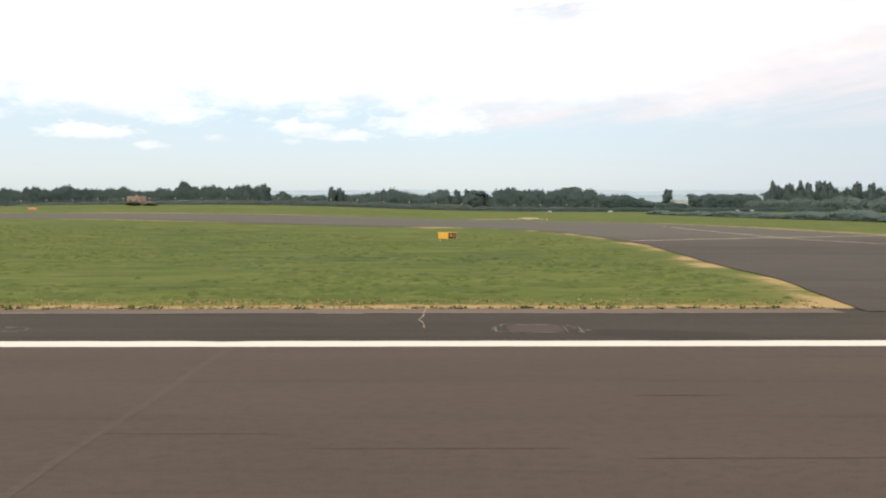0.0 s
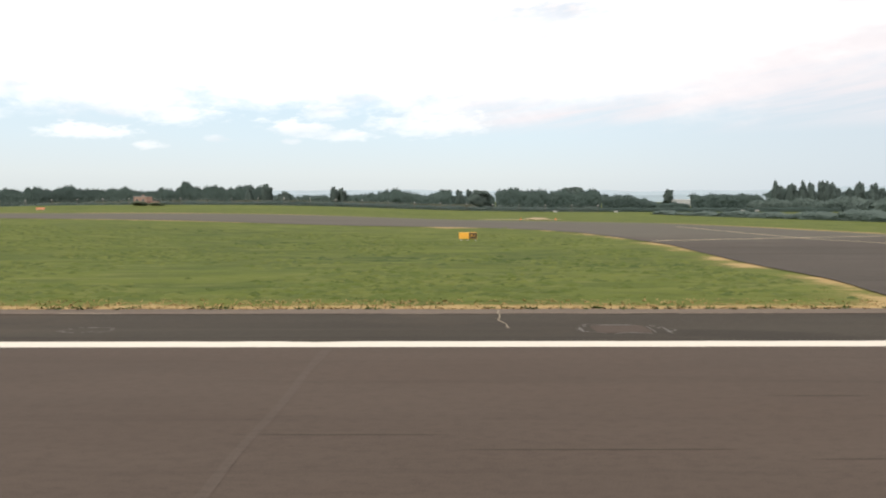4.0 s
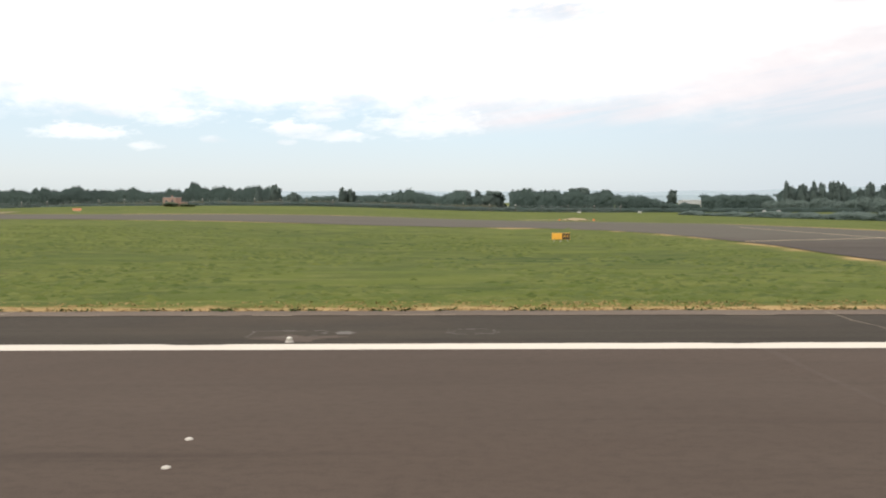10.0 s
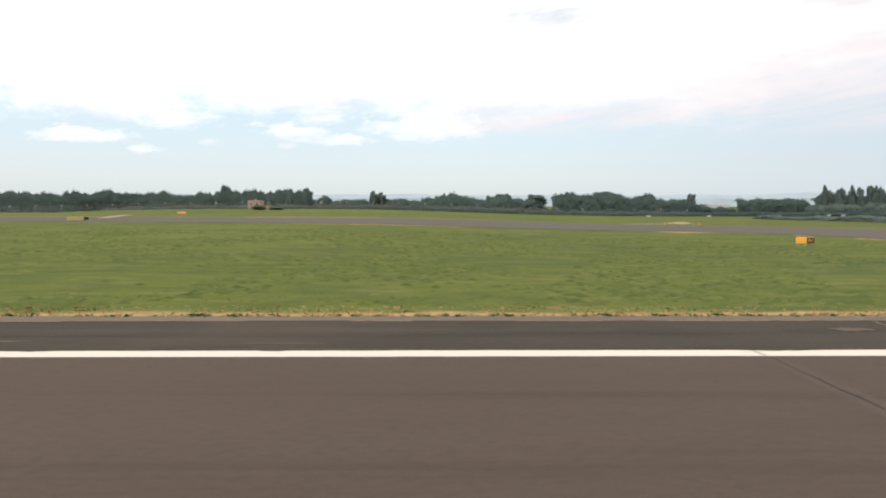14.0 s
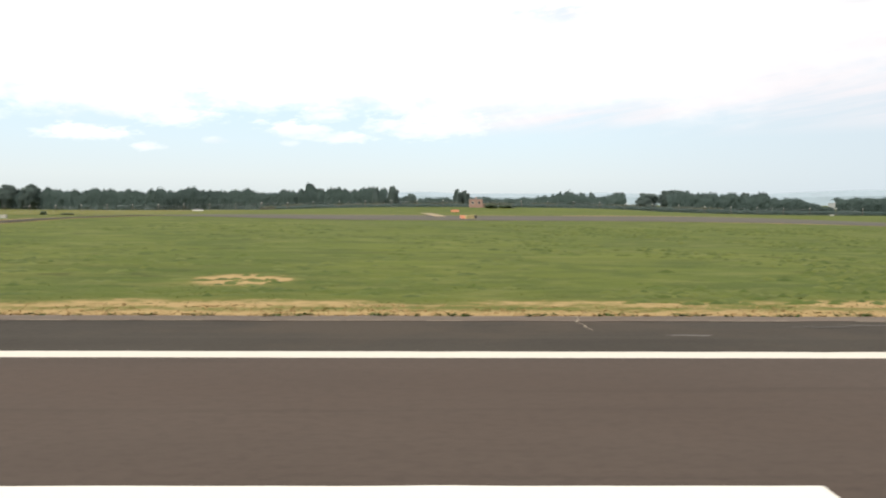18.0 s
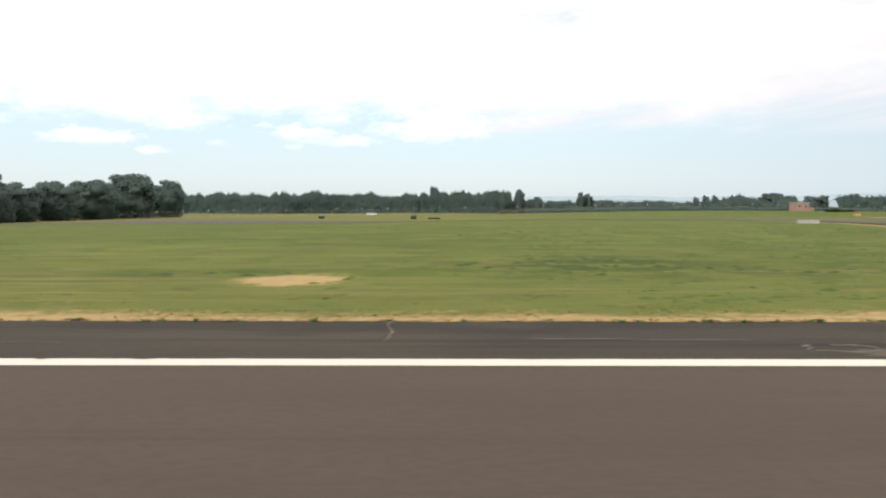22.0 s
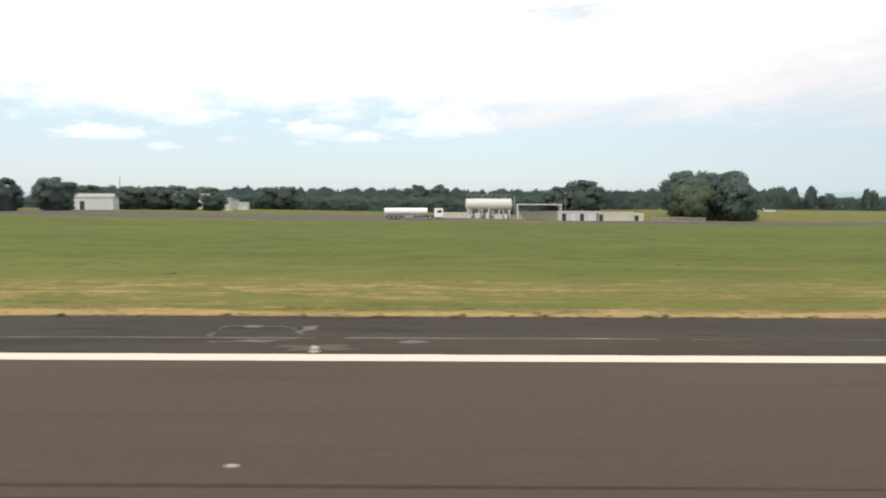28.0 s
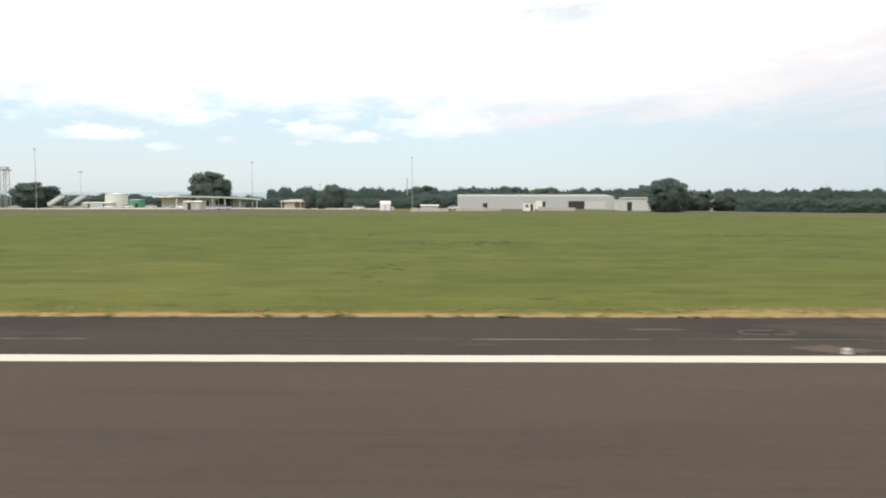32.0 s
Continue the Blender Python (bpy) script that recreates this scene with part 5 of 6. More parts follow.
def seal_loop(x, y, rx, ry, seed, wide=0.05):
    """Pale crack sealing that runs unevenly round an old repair, with gaps."""
    rng = random.Random(seed)
    verts, faces, n = [], [], 44
    off = rng.uniform(0, 40)
    for i in range(n + 1):
        a = 2 * math.pi * i / n
        sq = max(abs(math.cos(a)), abs(math.sin(a))) ** -0.6
        k = sq * (0.9 + 0.35 * noise.noise((1.7 * math.cos(a) + off, 1.7 * math.sin(a), 2)) + 0.18 * noise.noise((6 * math.cos(a) + off, 6 * math.sin(a), 4)))
        w = wide * (0.35 + 1.1 * abs(noise.noise((2.3 * math.cos(a) + off, 2.3 * math.sin(a), 9))) * 2)
        for d in (-w, w):
            verts.append((x + (rx * k + d) * math.cos(a), y + (ry * k + d) * math.sin(a), 0.0072))
        if i and noise.noise((3.1 * math.cos(a) + off, 3.1 * math.sin(a), 21)) > -0.18:
            faces.append((2 * i - 2, 2 * i - 1, 2 * i + 1, 2 * i))
    return tagged(new("crack_seal", mesh_of("crack_seal", verts, faces, "filler")), "pale sealed crack round an old shoulder repair", "crack seal", "crack seals", "structure")


for i, (x, y, rx, ry) in enumerate(((-327.5, 15.3, 0.95, 0.85), (-210.8, 14.5, 0.7, 0.25), (-392.0, 16.3, 0.8, 0.18), (-279.8, 15.4, 1.3, 0.8), (-102.8, 14.6, 0.8, 0.4), (-433.0, 16.2, 0.9, 0.2),
                                    (2.0, 14.7, 0.95, 0.55), (-12.4, 14.4, 0.8, 0.35), (-8.7, 14.6, 0.5, 0.3), (-60.6, 14.4, 0.9, 0.4), (-146.5, 14.4, 0.7, 0.35), (-190.0, 14.4, 0.9, 0.4), (-371.4, 14.5, 0.7, 0.4), (-414.8, 16.0, 0.9, 0.3), (-458.8, 15.6, 0.6, 0.25))):
    seal_loop(x, y, rx, ry, 500 + i, 0.022 if x > -15 else 0.04)


def cut_patch(x0, x1, y0, y1):
    """A squarely cut repair with a slightly broken border."""
    rng = random.Random(int(x0 * 10))
    pts = [(x0 + (x1 - x0) * i / 12, y0) for i in range(12)] + [(x1, y0 + (y1 - y0) * i / 8) for i in range(8)]
    pts += [(x1 - (x1 - x0) * i / 12, y1) for i in range(12)] + [(x0, y1 - (y1 - y0) * i / 8) for i in range(8)]
    verts = [((x0 + x1) / 2, (y0 + y1) / 2, 0.004)] + [(px + rng.uniform(-0.02, 0.02), py + rng.uniform(-0.03, 0.03), 0.004) for px, py in pts]
    n = len(pts)
    faces = [(0, i + 1, (i + 1) % n + 1) for i in range(n)]
    tagged(new("pavement_repair", mesh_of("pavement_repair", verts, faces, "runway")), "squarely cut brown repair in the shoulder asphalt", "pavement repair", kind="structure")


cut_patch(1.4, 2.5, 14.25, 15.1)
cut_patch(-280.4, -278.9, 15.5, 16.6)


def crack_weeds():
    """Thin cracks across the shoulder with straw-coloured weeds in them."""
    rng = random.Random(9)
    for x0 in (-0.35, -19.3, -63.7, -76.4, -106.2, -142.0, -155, -179, -217, -252, -307, -340, -390, -436):
        verts, faces = [], []
        x = x0
        for i, y in enumerate(np.linspace(17.5, 14.1 + rng.uniform(0, 1.5), 14)):
            x += rng.uniform(-0.06, 0.07)
            w = rng.uniform(0.004, 0.026) * (0.55 if x0 < -120 else 1)
            verts += [(x - w, y, 0.005), (x + w, y, 0.005)]
            if i:
                faces.append((2 * i - 2, 2 * i - 1, 2 * i + 1, 2 * i))
        tagged(new("shoulder_crack", mesh_of("shoulder_crack", verts, faces, "crackfill")), "straw-filled crack across the dark shoulder", "crack", "shoulder cracks", "structure")
    # a thin dry line of weeds along the outer lane of the shoulder
    verts, faces = [], []
    x = -110.0
    while x < 9:
        ln = rng.uniform(0.2, 1.6)
        if rng.random() < 0.6:
            y, w = 16.74 + rng.uniform(-0.04, 0.04), rng.uniform(0.02, 0.055)
            k = len(verts)
            verts += [(x, y, 0.003), (x + ln, y + rng.uniform(-0.02, 0.02), 0.003), (x + ln, y + w, 0.003), (x, y + w, 0.003)]
            faces.append((k, k + 1, k + 2, k + 3))
        x += ln + rng.uniform(0, 0.5)
    tagged(new("seam_weeds", mesh_of("seam_weeds", verts, faces, "crackfill")), "dry weeds in a long seam of the shoulder", "weeds", kind="stuff")


crack_weeds()


# dry verge between two pavings near the far signs
ob = ribbon("dry_verge", even([(-79.6, 111), (-82.5, 128)], 8), even([(-77.8, 111), (-80.6, 128)], 8), "sand", 0.09, 2)
tagged(ob, "straw-coloured dry verge between two pavings", "verge", kind="structure")


# ---- signs ----
def letters(body, size, mat, parent, at, name="lettering"):
    cu = bpy.data.curves.new(name, "FONT")
    cu.body, cu.size, cu.align_x, cu.align_y, cu.extrude = body, size, "CENTER", "CENTER", 0.004
    cu.materials.append(M[mat])
    ob = new(name, cu)
    ob.parent = parent
    ob.matrix_basis = pose(*at, 90, 0, 0)
    return ob


def taxi_sign(x, y, wide, high, dark_from, label, text="", turn=0.0, face="signyellow"):
    t = thing("taxiway_sign", (x, y, ground_z(x, y)), label, "airfield sign", turn=turn)
    part("cabinet", box(-wide / 2, wide / 2, -0.09, 0.09, 0.14, high, 0.02), face, t)
    if dark_from < 0.5:
        part("panel", box(wide * dark_from, wide / 2 - 0.03, -0.105, -0.091, 0.17, high - 0.03), "signblack", t, "black panel")
    if text:
        letters(text, (high - 0.2) * 0.82, face, t, (wide * (dark_from + 0.5) / 2 - 0.01, -0.112, (high + 0.14) / 2))
    for s in (-0.38, 0, 0.38):
        part("leg", tube((wide * s, 0, -0.1), (wide * s, 0, 0.15), 0.03, n=8), "steel", t)
        part("foot_plate", box(wide * s - 0.09, wide * s + 0.09, -0.09, 0.09, -0.02, 0.03, 0.005), "concrete", t)
    return t


taxi_sign(0.7, 59.0, 1.45, 0.66, 0.06, "yellow taxiway sign with a black location panel", "A1")
taxi_sign(-76.0, 138.1, 1.5, 0.55, 0.6, "orange-red taxiway sign on the far grass", turn=8, face="signred")
taxi_sign(-75.0, 96.0, 2.9, 0.62, 0.26, "pale yellow taxiway sign with a dark end panel", turn=60, face="signpale")
taxi_sign(-75.8, 97.6, 1.35, 0.55, 0.6, "orange-red taxiway sign behind a yellow one", turn=-40, face="signred")


def marker_box(x, y):
    m = thing("marker_box", (x, y, ground_z(x, y)), "small white marker box on two legs in the grass", "marker", "marker boxes")
    part("case", box(-0.5, 0.5, -0.25, 0.25, 0.2, 0.6, 0.04), "whitewall", m)
    for px in (-0.5, 0.5):
        part("leg", tube((px, 0, -0.1), (px, 0, 0.22), 0.04, n=8), "steel", m)


for bx in (31.0, 48.0, 89.3, 93.6):
    marker_box(bx, 219.0 if bx > 60 else 205.0)


def block_barrier(x, y):
    t = thing("barrier_row", (x, y, ground_z(x, y)), "row of low off-white plastic barrier blocks on grass", "barrier")
    for i in range(4):
        part("block", prism([(-0.18, 0), (0.18, 0), (0.10, 0.34), (-0.10, 0.34)], -1.0 + i * 0.5, -0.53 + i * 0.5), "barrier", t)


block_barrier(-119.95, 68.7)


def fence(x0, y0, x1, y1, step, high, label):
    t = thing("fence", (x0, y0, ground_z(x0, y0)), label, "fence")
    n = int(math.hypot(x1 - x0, y1 - y0) / step)
    pm = mesh_of("fence_post", [], [], "post")
    bm = tube((0, 0, -0.3), (0, 0, high), 0.06, n=6)
    bm.to_mesh(pm)
    bm.free()
    cm = mesh_of("cap", [], [], "whitepaint")
    bm = box(-0.1, 0.1, -0.08, 0.08, high, high + 0.26, 0.03)
    bm.to_mesh(cm)
    bm.free()
    last = None
    wire = bmesh.new()
    for i in range(n + 1):
        x, y = x0 + (x1 - x0) * i / n, y0 + (y1 - y0) * i / n
        z = ground_z(x, y)
        p = new("fence_post", pm)
        p.parent = t
        p.location = (x - x0, y - y0, z - t.location.z)
        c = new("cap", cm)
        c.parent = p
        here = Vector((x - x0, y - y0, z - t.location.z))
        if last:
            for h in (0.3, 0.8, 1.3, 1.75):
                tube(last + Vector((0, 0, h)), here + Vector((0, 0, h)), 0.012, n=4, bm=wire)
        last = here
    part("wire", wire, "steel", t)


fence(-284, 222, 45, 214.3, 7.6, 1.9, "long wire boundary fence with white-capped posts")


def earth_heap(x, y):
    t = thing("earth_heap", (x, y, ground_z(x, y)), "pale sandy earth heap beside the taxiway", "earth heap")
    bm = bmesh.new()
    bmesh.ops.create_icosphere(bm, subdivisions=4, radius=1.0)
    for v in bm.verts:
        v.co *= 1 + 0.25 * noise.noise(v.co * 2.5)
        v.co = Vector((v.co.x * 2.3, v.co.y * 1.6, max(-0.2, v.co.z * 0.4)))
    part("heap", bm, "sand", t)
    for dx in (-3.4, 3.0):
        c = thing("traffic_cone", (x + dx, y - 1.5, ground_z(x + dx, y - 1.5)), "orange plastic traffic cone beside sandy earth", "cone", "cones by the heap")
        part("cone", tube((0, 0, 0.05), (0, 0, 0.36), 0.12, 0.02, 12), "orange", c)
        part("foot", box(-0.17, 0.17, -0.17, 0.17, 0, 0.05, 0.01), "orange", c)


earth_heap(17.0, 137.0)
blotch("bare_earth", 14.0, 137.5, 9, 1.6, "sand", "bare sandy strip beside the taxiway", 71, ground_z(14.0, 137.5) + 0.05)


# ---- the far house ----
def brick_house(x, y, wide, deep, high):
    h = thing("house", (x, y, ground_z(x, y)), "small plain orange-red brick building with a flat roof", "house")
    part("wall", box(-wide / 2, wide / 2, -deep / 2, deep / 2, 0, high), "brick", h)
    roof = part("roof", box(-wide / 2 - 0.08, wide / 2 + 0.08, -deep / 2 - 0.08, deep / 2 + 0.08, high, high + 0.12, 0.02), "roof", h)
    part("chimney", box(-0.2, 0.2, -0.2, 0.2, high + 0.1, high + 0.5), "brick", roof)
    for cx in (-0.25, 0.22):
        w = part("window", box(wide * cx - 0.3, wide * cx + 0.3, -deep / 2 - 0.05, -deep / 2 + 0.02, 0.8, 1.4), "cream", h)
        part("pane", box(wide * cx - 0.24, wide * cx + 0.24, -deep / 2 - 0.07, -deep / 2 - 0.052, 0.86, 1.34), "glass", w)
    part("extension", box(wide / 2, wide / 2 + 1.6, -deep / 2 + 0.8, deep / 2, 0, high * 0.45), "brick", h)


brick_house(-70.3, 172.0, 3.0, 3.4, 1.9)


# ---- vehicles ----
def wheel(parent, x, y, r, w):
    k = part("wheel", tube((x, y - w / 2, r), (x, y + w / 2, r), r, n=16), "rubber", parent)
    part("rim", tube((x, y - w / 2 - 0.015, r), (x, y + w / 2 + 0.015, r), r * 0.55, n=12), "steel", k)


def small_car(x, y, mat, label, turn=0.0, group="", long=4.1):
    c = thing("car", (x, y, ground_z(x, y)), label, "car", group, turn)
    c.matrix_basis = c.matrix_basis @ Matrix.Diagonal((0.8, 0.8, 0.8, 1))
    k = long / 4.1
    part("body", prism([(-0.85, 0.3), (0.85, 0.3), (0.87, 0.75), (0.8, 0.95), (-0.8, 0.95), (-0.87, 0.75)], -2.05 * k, 2.05 * k), mat, c)
    bm = bmesh.new()
    lo = [bm.verts.new((px * k, py, 0.95)) for px, py in ((-1.8, -0.8), (1.0, -0.8), (1.0, 0.8), (-1.8, 0.8))]
    hi = [bm.verts.new((px * k, py, 1.45)) for px, py in ((-1.3, -0.62), (0.35, -0.62), (0.35, 0.62), (-1.3, 0.62))]
    bm.faces.new(hi)
    for i in range(4):
        bm.faces.new((lo[i], lo[(i + 1) % 4], hi[(i + 1) % 4], hi[i]))
    part("cabin", bm, "glass", c)
    part("roof", box(-1.3 * k, 0.38 * k, -0.63, 0.63, 1.44, 1.5, 0.02), mat, c)
    for wx in (-1.3, 1.3):
        for wy in (-0.78, 0.78):
            wheel(c, wx * k, wy, 0.31, 0.2)
    return c


small_car(-183.9, 324.3, "whitepaint", "small white car parked before the wood", 8, long=5.6)


def tanker(x, y, turn=0.0):
    """Articulated fuel tanker; the cab looks along +x."""
    t = thing("tanker_lorry", (x, y, ground_z(x, y)), "white articulated fuel tanker standing on the taxiway", "lorry", turn=turn)
    t.matrix_basis = t.matrix_basis @ Matrix.Diagonal((0.75, 0.8, 0.8, 1))
    k = []
    for i in range(20):
        a = 2 * math.pi * i / 20
        k.append((1.05 * math.cos(a) * (abs(math.cos(a)) ** -0.25 if abs(math.cos(a)) > 0.1 else 1), 1.72 + 0.8 * math.sin(a)))
    tank = part("tank", prism([(p, q + 0.12) for p, q in k], -7.2, 3.2), "whitepaint", t)
    part("end_panel", box(-7.28, -7.19, -0.9, 0.9, 1.0, 2.4), "whitewall", tank)
    part("walkway", box(-6.6, 2.6, -0.3, 0.3, 2.5, 2.6), "steel", tank)
    for s in (-0.98, 0.98):
        part("side_rail", box(-6.9, 2.9, s - 0.05, s + 0.05, 0.85, 1.02), "steel", t)
    part("locker", box(-2.2, -0.2, -1.0, -0.4, 0.45, 0.9, 0.03), "steel", t)
    part("chassis", box(-7.0, 6.4, -0.45, 0.45, 0.62, 0.9), "dark", t)
    cab = part("cab", box(4.9, 7.0, -1.15, 1.15, 0.55, 2.55, 0.12), "whitepaint", t)
    part("windscreen", box(6.96, 7.03, -1.0, 1.0, 1.5, 2.2), "glass", cab)
    for s in (-1.0, 1.0):
        part("side_window", box(5.6, 6.7, 1.13 * s - 0.03, 1.13 * s + 0.03, 1.55, 2.15), "glass", cab)
    part("bumper", box(6.9, 7.12, -1.15, 1.15, 0.4, 0.8, 0.04), "steel", t)
    for wx in (-6.0, -4.9, -3.8, 3.9, 6.1):
        for wy in (-0.95, 0.95):
            wheel(t, wx, wy, 0.46, 0.32)
    return t


tanker(-330.2, 136.0)


# ---- fuel depot ----
def fuel_depot():
    x, y = -313.7, 190.6
    g = ground_z(x, y)
    t = thing("fuel_tank", (x, y, g), "large white horizontal fuel tank on a dark steel cradle", "storage tank")
    tank = part("tank", tube((-5.6, 0, 4.0), (5.6, 0, 4.0), 1.5, n=28), "tankpaint", t)
    part("dome_end", tube((-5.95, 0, 4.0), (-5.6, 0, 4.0), 1.0, 1.5, 28), "tankpaint", tank)
    part("dome_end", tube((5.6, 0, 4.0), (5.95, 0, 4.0), 1.5, 1.0, 28), "tankpaint", tank)
    part("walkway", box(-5.8, 5.8, -0.5, 0.5, 5.5, 5.6), "steel", tank)
    for i in range(7):
        part("rail_post", tube((-5.7 + i * 1.9, -0.5, 5.6), (-5.7 + i * 1.9, -0.5, 6.4), 0.04, n=6), "steel", tank)
    part("hand_rail", tube((-5.7, -0.5, 6.4), (5.7, -0.5, 6.4), 0.04, n=6), "steel", tank)
    for i in range(5):
        part("saddle", box(-5.2 + i * 2.6 - 0.2, -5.2 + i * 2.6 + 0.2, -1.4, 1.4, 0, 2.9), "steel" if i % 2 else "cladding", t)
    for i in range(4):
        part("pipe", tube((-4.5 + i * 2.7, -1.7, 0.2), (-4.5 + i * 2.7, -1.7, 2.7), 0.12, n=8), "tankpaint", t)
    part("pipe", tube((-5.5, -1.9, 1.2), (5.5, -1.9, 1.2), 0.14, n=8), "steel", t)
    part("pump_box", box(1.2, 3.4, -2.6, -1.6, 0, 1.5, 0.05), "cream", t)
    for i in range(5):
        part("filter_unit", box(-5.4 + i * 2.3, -4.6 + i * 2.3, -2.3, -1.2, 0.3, 1.2 + 0.35 * (i % 3), 0.05), "tankpaint" if i % 2 else "cladding2", t)
    part("back_screen", box(-5.6, 5.6, 1.7, 1.85, 0, 2.6), "cladding2", t)
    part("pump_box", box(-3.6, -2.2, -2.6, -1.6, 0, 1.8, 0.05), "whitewall", t)
    part("ladder", box(6.5, 6.65, -0.3, 0.3, 0, 6.0), "steel", t)
    w = thing("bund_wall", (x - 8.8, y - 2, g), "pale block wall beside the fuel tank", "wall")
    for i in range(5):
        part("wall_panel", box(-2.9 + i * 1.2, -1.76 + i * 1.2, -0.1, 0.1, 0, 2.0 - 0.05 * (i % 2)), "cream", w)
    c = thing("loading_canopy", (-300.6, 190.6, ground_z(-300.6, 190.6)), "white open steel loading canopy beside the fuel tank", "canopy")
    part("roof", box(-6.0, 5.4, -2, 2, 3.75, 4.0, 0.03), "tankpaint", c)
    for px in (-5.8, 5.2):
        for py in (-1.8, 1.8):
            part("post", box(px - 0.14, px + 0.14, py - 0.14, py + 0.14, 0, 3.75), "tankpaint", c)
    part("back_wall", box(-5.6, 5.0, 1.7, 1.85, 0, 2.2), "cream", c)
    # low block-built stores nearer the taxiway
    for bx, wide, high, mat, label in ((-294.8, 8.6, 2.0, "whitewall", "low white block-built store with flat roof"), (-286.8, 8.0, 1.75, "cream", "low pale rendered store with flat roof"),
                                       (-281.6, 2.6, 1.5, "cream", "small pale store beside the taxiway")):
        s = thing("store", (bx, 166.3, ground_z(bx, 166.3)), label, "store building")
        part("wall", box(-wide / 2, wide / 2, 0, 3, 0, high), mat, s)
        part("roof", box(-wide / 2 - 0.12, wide / 2 + 0.12, -0.12, 3.1, high, high + 0.14), "tankpaint", s)
        for i in range(int(wide // 2) if mat == "whitewall" else 1):
            cx = -wide / 2 + 1 + i * 2
            part("door", box(cx - 0.45, cx + 0.45, -0.03, 0.02, 0, high * 0.8), "cladding2" if i % 2 else "dark", s)
    p = thing("lamp_post", (-295.0, 184.8, ground_z(-295.0, 184.8)), "slim grey lamp post at the fuel depot", "lamp post")
    part("pole", tube((0, 0, 0), (0, 0, 6.5), 0.07, 0.04, 8), "steel", p)
    part("lamp_head", box(-0.1, 0.5, -0.1, 0.1, 6.45, 6.58, 0.02), "steel", p)


fuel_depot()


def board_fence(x0, x1, y, high):
    f = thing("board_fence", (x0, y, ground_z(x0, y)), "low weathered board fence before the tree clump", "fence")
    n = int((x1 - x0) / 1.5)
    for i in range(n):
        px = i * 1.5
        z = ground_z(x0 + px, y) - f.location.z
        part("board", box(px, px + 1.45, -0.03, 0.03, z + high * 0.55, z + high * (0.95 - 0.02 * i)), "weathered", f)
        part("board", box(px, px + 1.45, -0.03, 0.03, z + 0.1, z + high * 0.42), "weathered", f)
        part("fence_post", box(px - 0.06, px + 0.06, -0.06, 0.06, z - 0.2, z + high), "post", f)


board_fence(-281.0, -269.0, 158.5, 1.15)


# ---- buildings ----
def shed(name, x, y, wide, deep, high, mat, label, doors=(), bays=0, roof="roof", windows=(), over=0.25):
    s = thing(name, (x, y, ground_z(x, y)), label, "building")
    part("wall", box(-wide / 2, wide / 2, 0, deep, -0.3, high), mat, s)
    part("roof", prism([(-over, high), (deep + over, high), (deep / 2, high + max(0.25, deep * 0.04))], -wide / 2 - over, wide / 2 + over), roof, s)
    for i in range(bays + 1 if bays else 0):
        px = -wide / 2 + wide * i / bays
        part("rib", box(px - 0.07, px + 0.07, -0.06, 0.01, 0, high - 0.05), mat, s)
    for dx, dw, dh, dm in doors:
        d = part("door", box(dx - dw / 2, dx + dw / 2, -0.09, 0.02, 0, dh), dm, s)
        part("frame", box(dx - dw / 2 - 0.1, dx + dw / 2 + 0.1, -0.12, 0.0, dh, dh + 0.12), "steel", d)
    for wx, ww, z0, z1 in windows:
        w = part("window", box(wx - ww / 2, wx + ww / 2, -0.07, 0.02, z0, z1), "whitepaint", s)
        part("pane", box(wx - ww / 2 + 0.07, wx + ww / 2 - 0.07, -0.09, -0.072, z0 + 0.07, z1 - 0.07), "glass", w)
    return s


shed("warehouse", -434.9, 255.6, 53.6, 22, 4.25, "cladding", "long grey metal-clad warehouse with flat roof", ((14, 5.5, 2.7, "dark"), (20.5, 7, 2.7, "cladding2"), (-17.5, 1.6, 2.0, "dark"), (1, 2.4, 2.9, "whitepaint"), (2.8, 1.0, 2.5, "dark")), 16, over=0.08)
shed("warehouse_annexe", -403.6, 254.6, 8.8, 10, 3.2, "cladding2", "low pale annexe at the end of the warehouse", ((1, 4, 2.0, "dark"),), 4)
shed("white_shed", -415.6, 190.4, 10.0, 3.5, 3.2, "cladding2", "white rendered shed beside leafy trees", ((-3, 1.2, 2.2, "dark"),), 4)
shed("white_hut", -391.8, 243.0, 3.0, 2.6, 2.3, "whitewall", "small white hut beside leafy trees", ((0.5, 0.8, 1.6, "cladding2"),), 2)
shed("white_shed", -388.5, 215.0, 1.8, 3.0, 3.4, "whitewall", "narrow pale shed between leafy trees", ((0.3, 0.8, 2.0, "cladding2"),), 2)


def kiosk(x, y):
    k = thing("kiosk", (x, y, ground_z(x, y)), "small white hut with a rounded roof by the apron", "hut")
    part("wall", box(-1.25, 1.25, -1.0, 1.0, 0, 1.6, 0.05), "whitepaint", k)
    arch = [(1.05 * math.cos(a), 1.6 + 0.75 * math.sin(a)) for a in np.linspace(0, math.pi, 13)]
    part("roof", prism(arch, -1.32, 1.32), "whitepaint", k)
    part("door", box(-0.35, 0.35, -1.04, -0.99, 0, 1.45), "cladding2", k)
    part("crate", box(1.4, 2.2, -0.6, 0.2, 0, 0.9, 0.04), "cream", k)


kiosk(-480.7, 183.9)


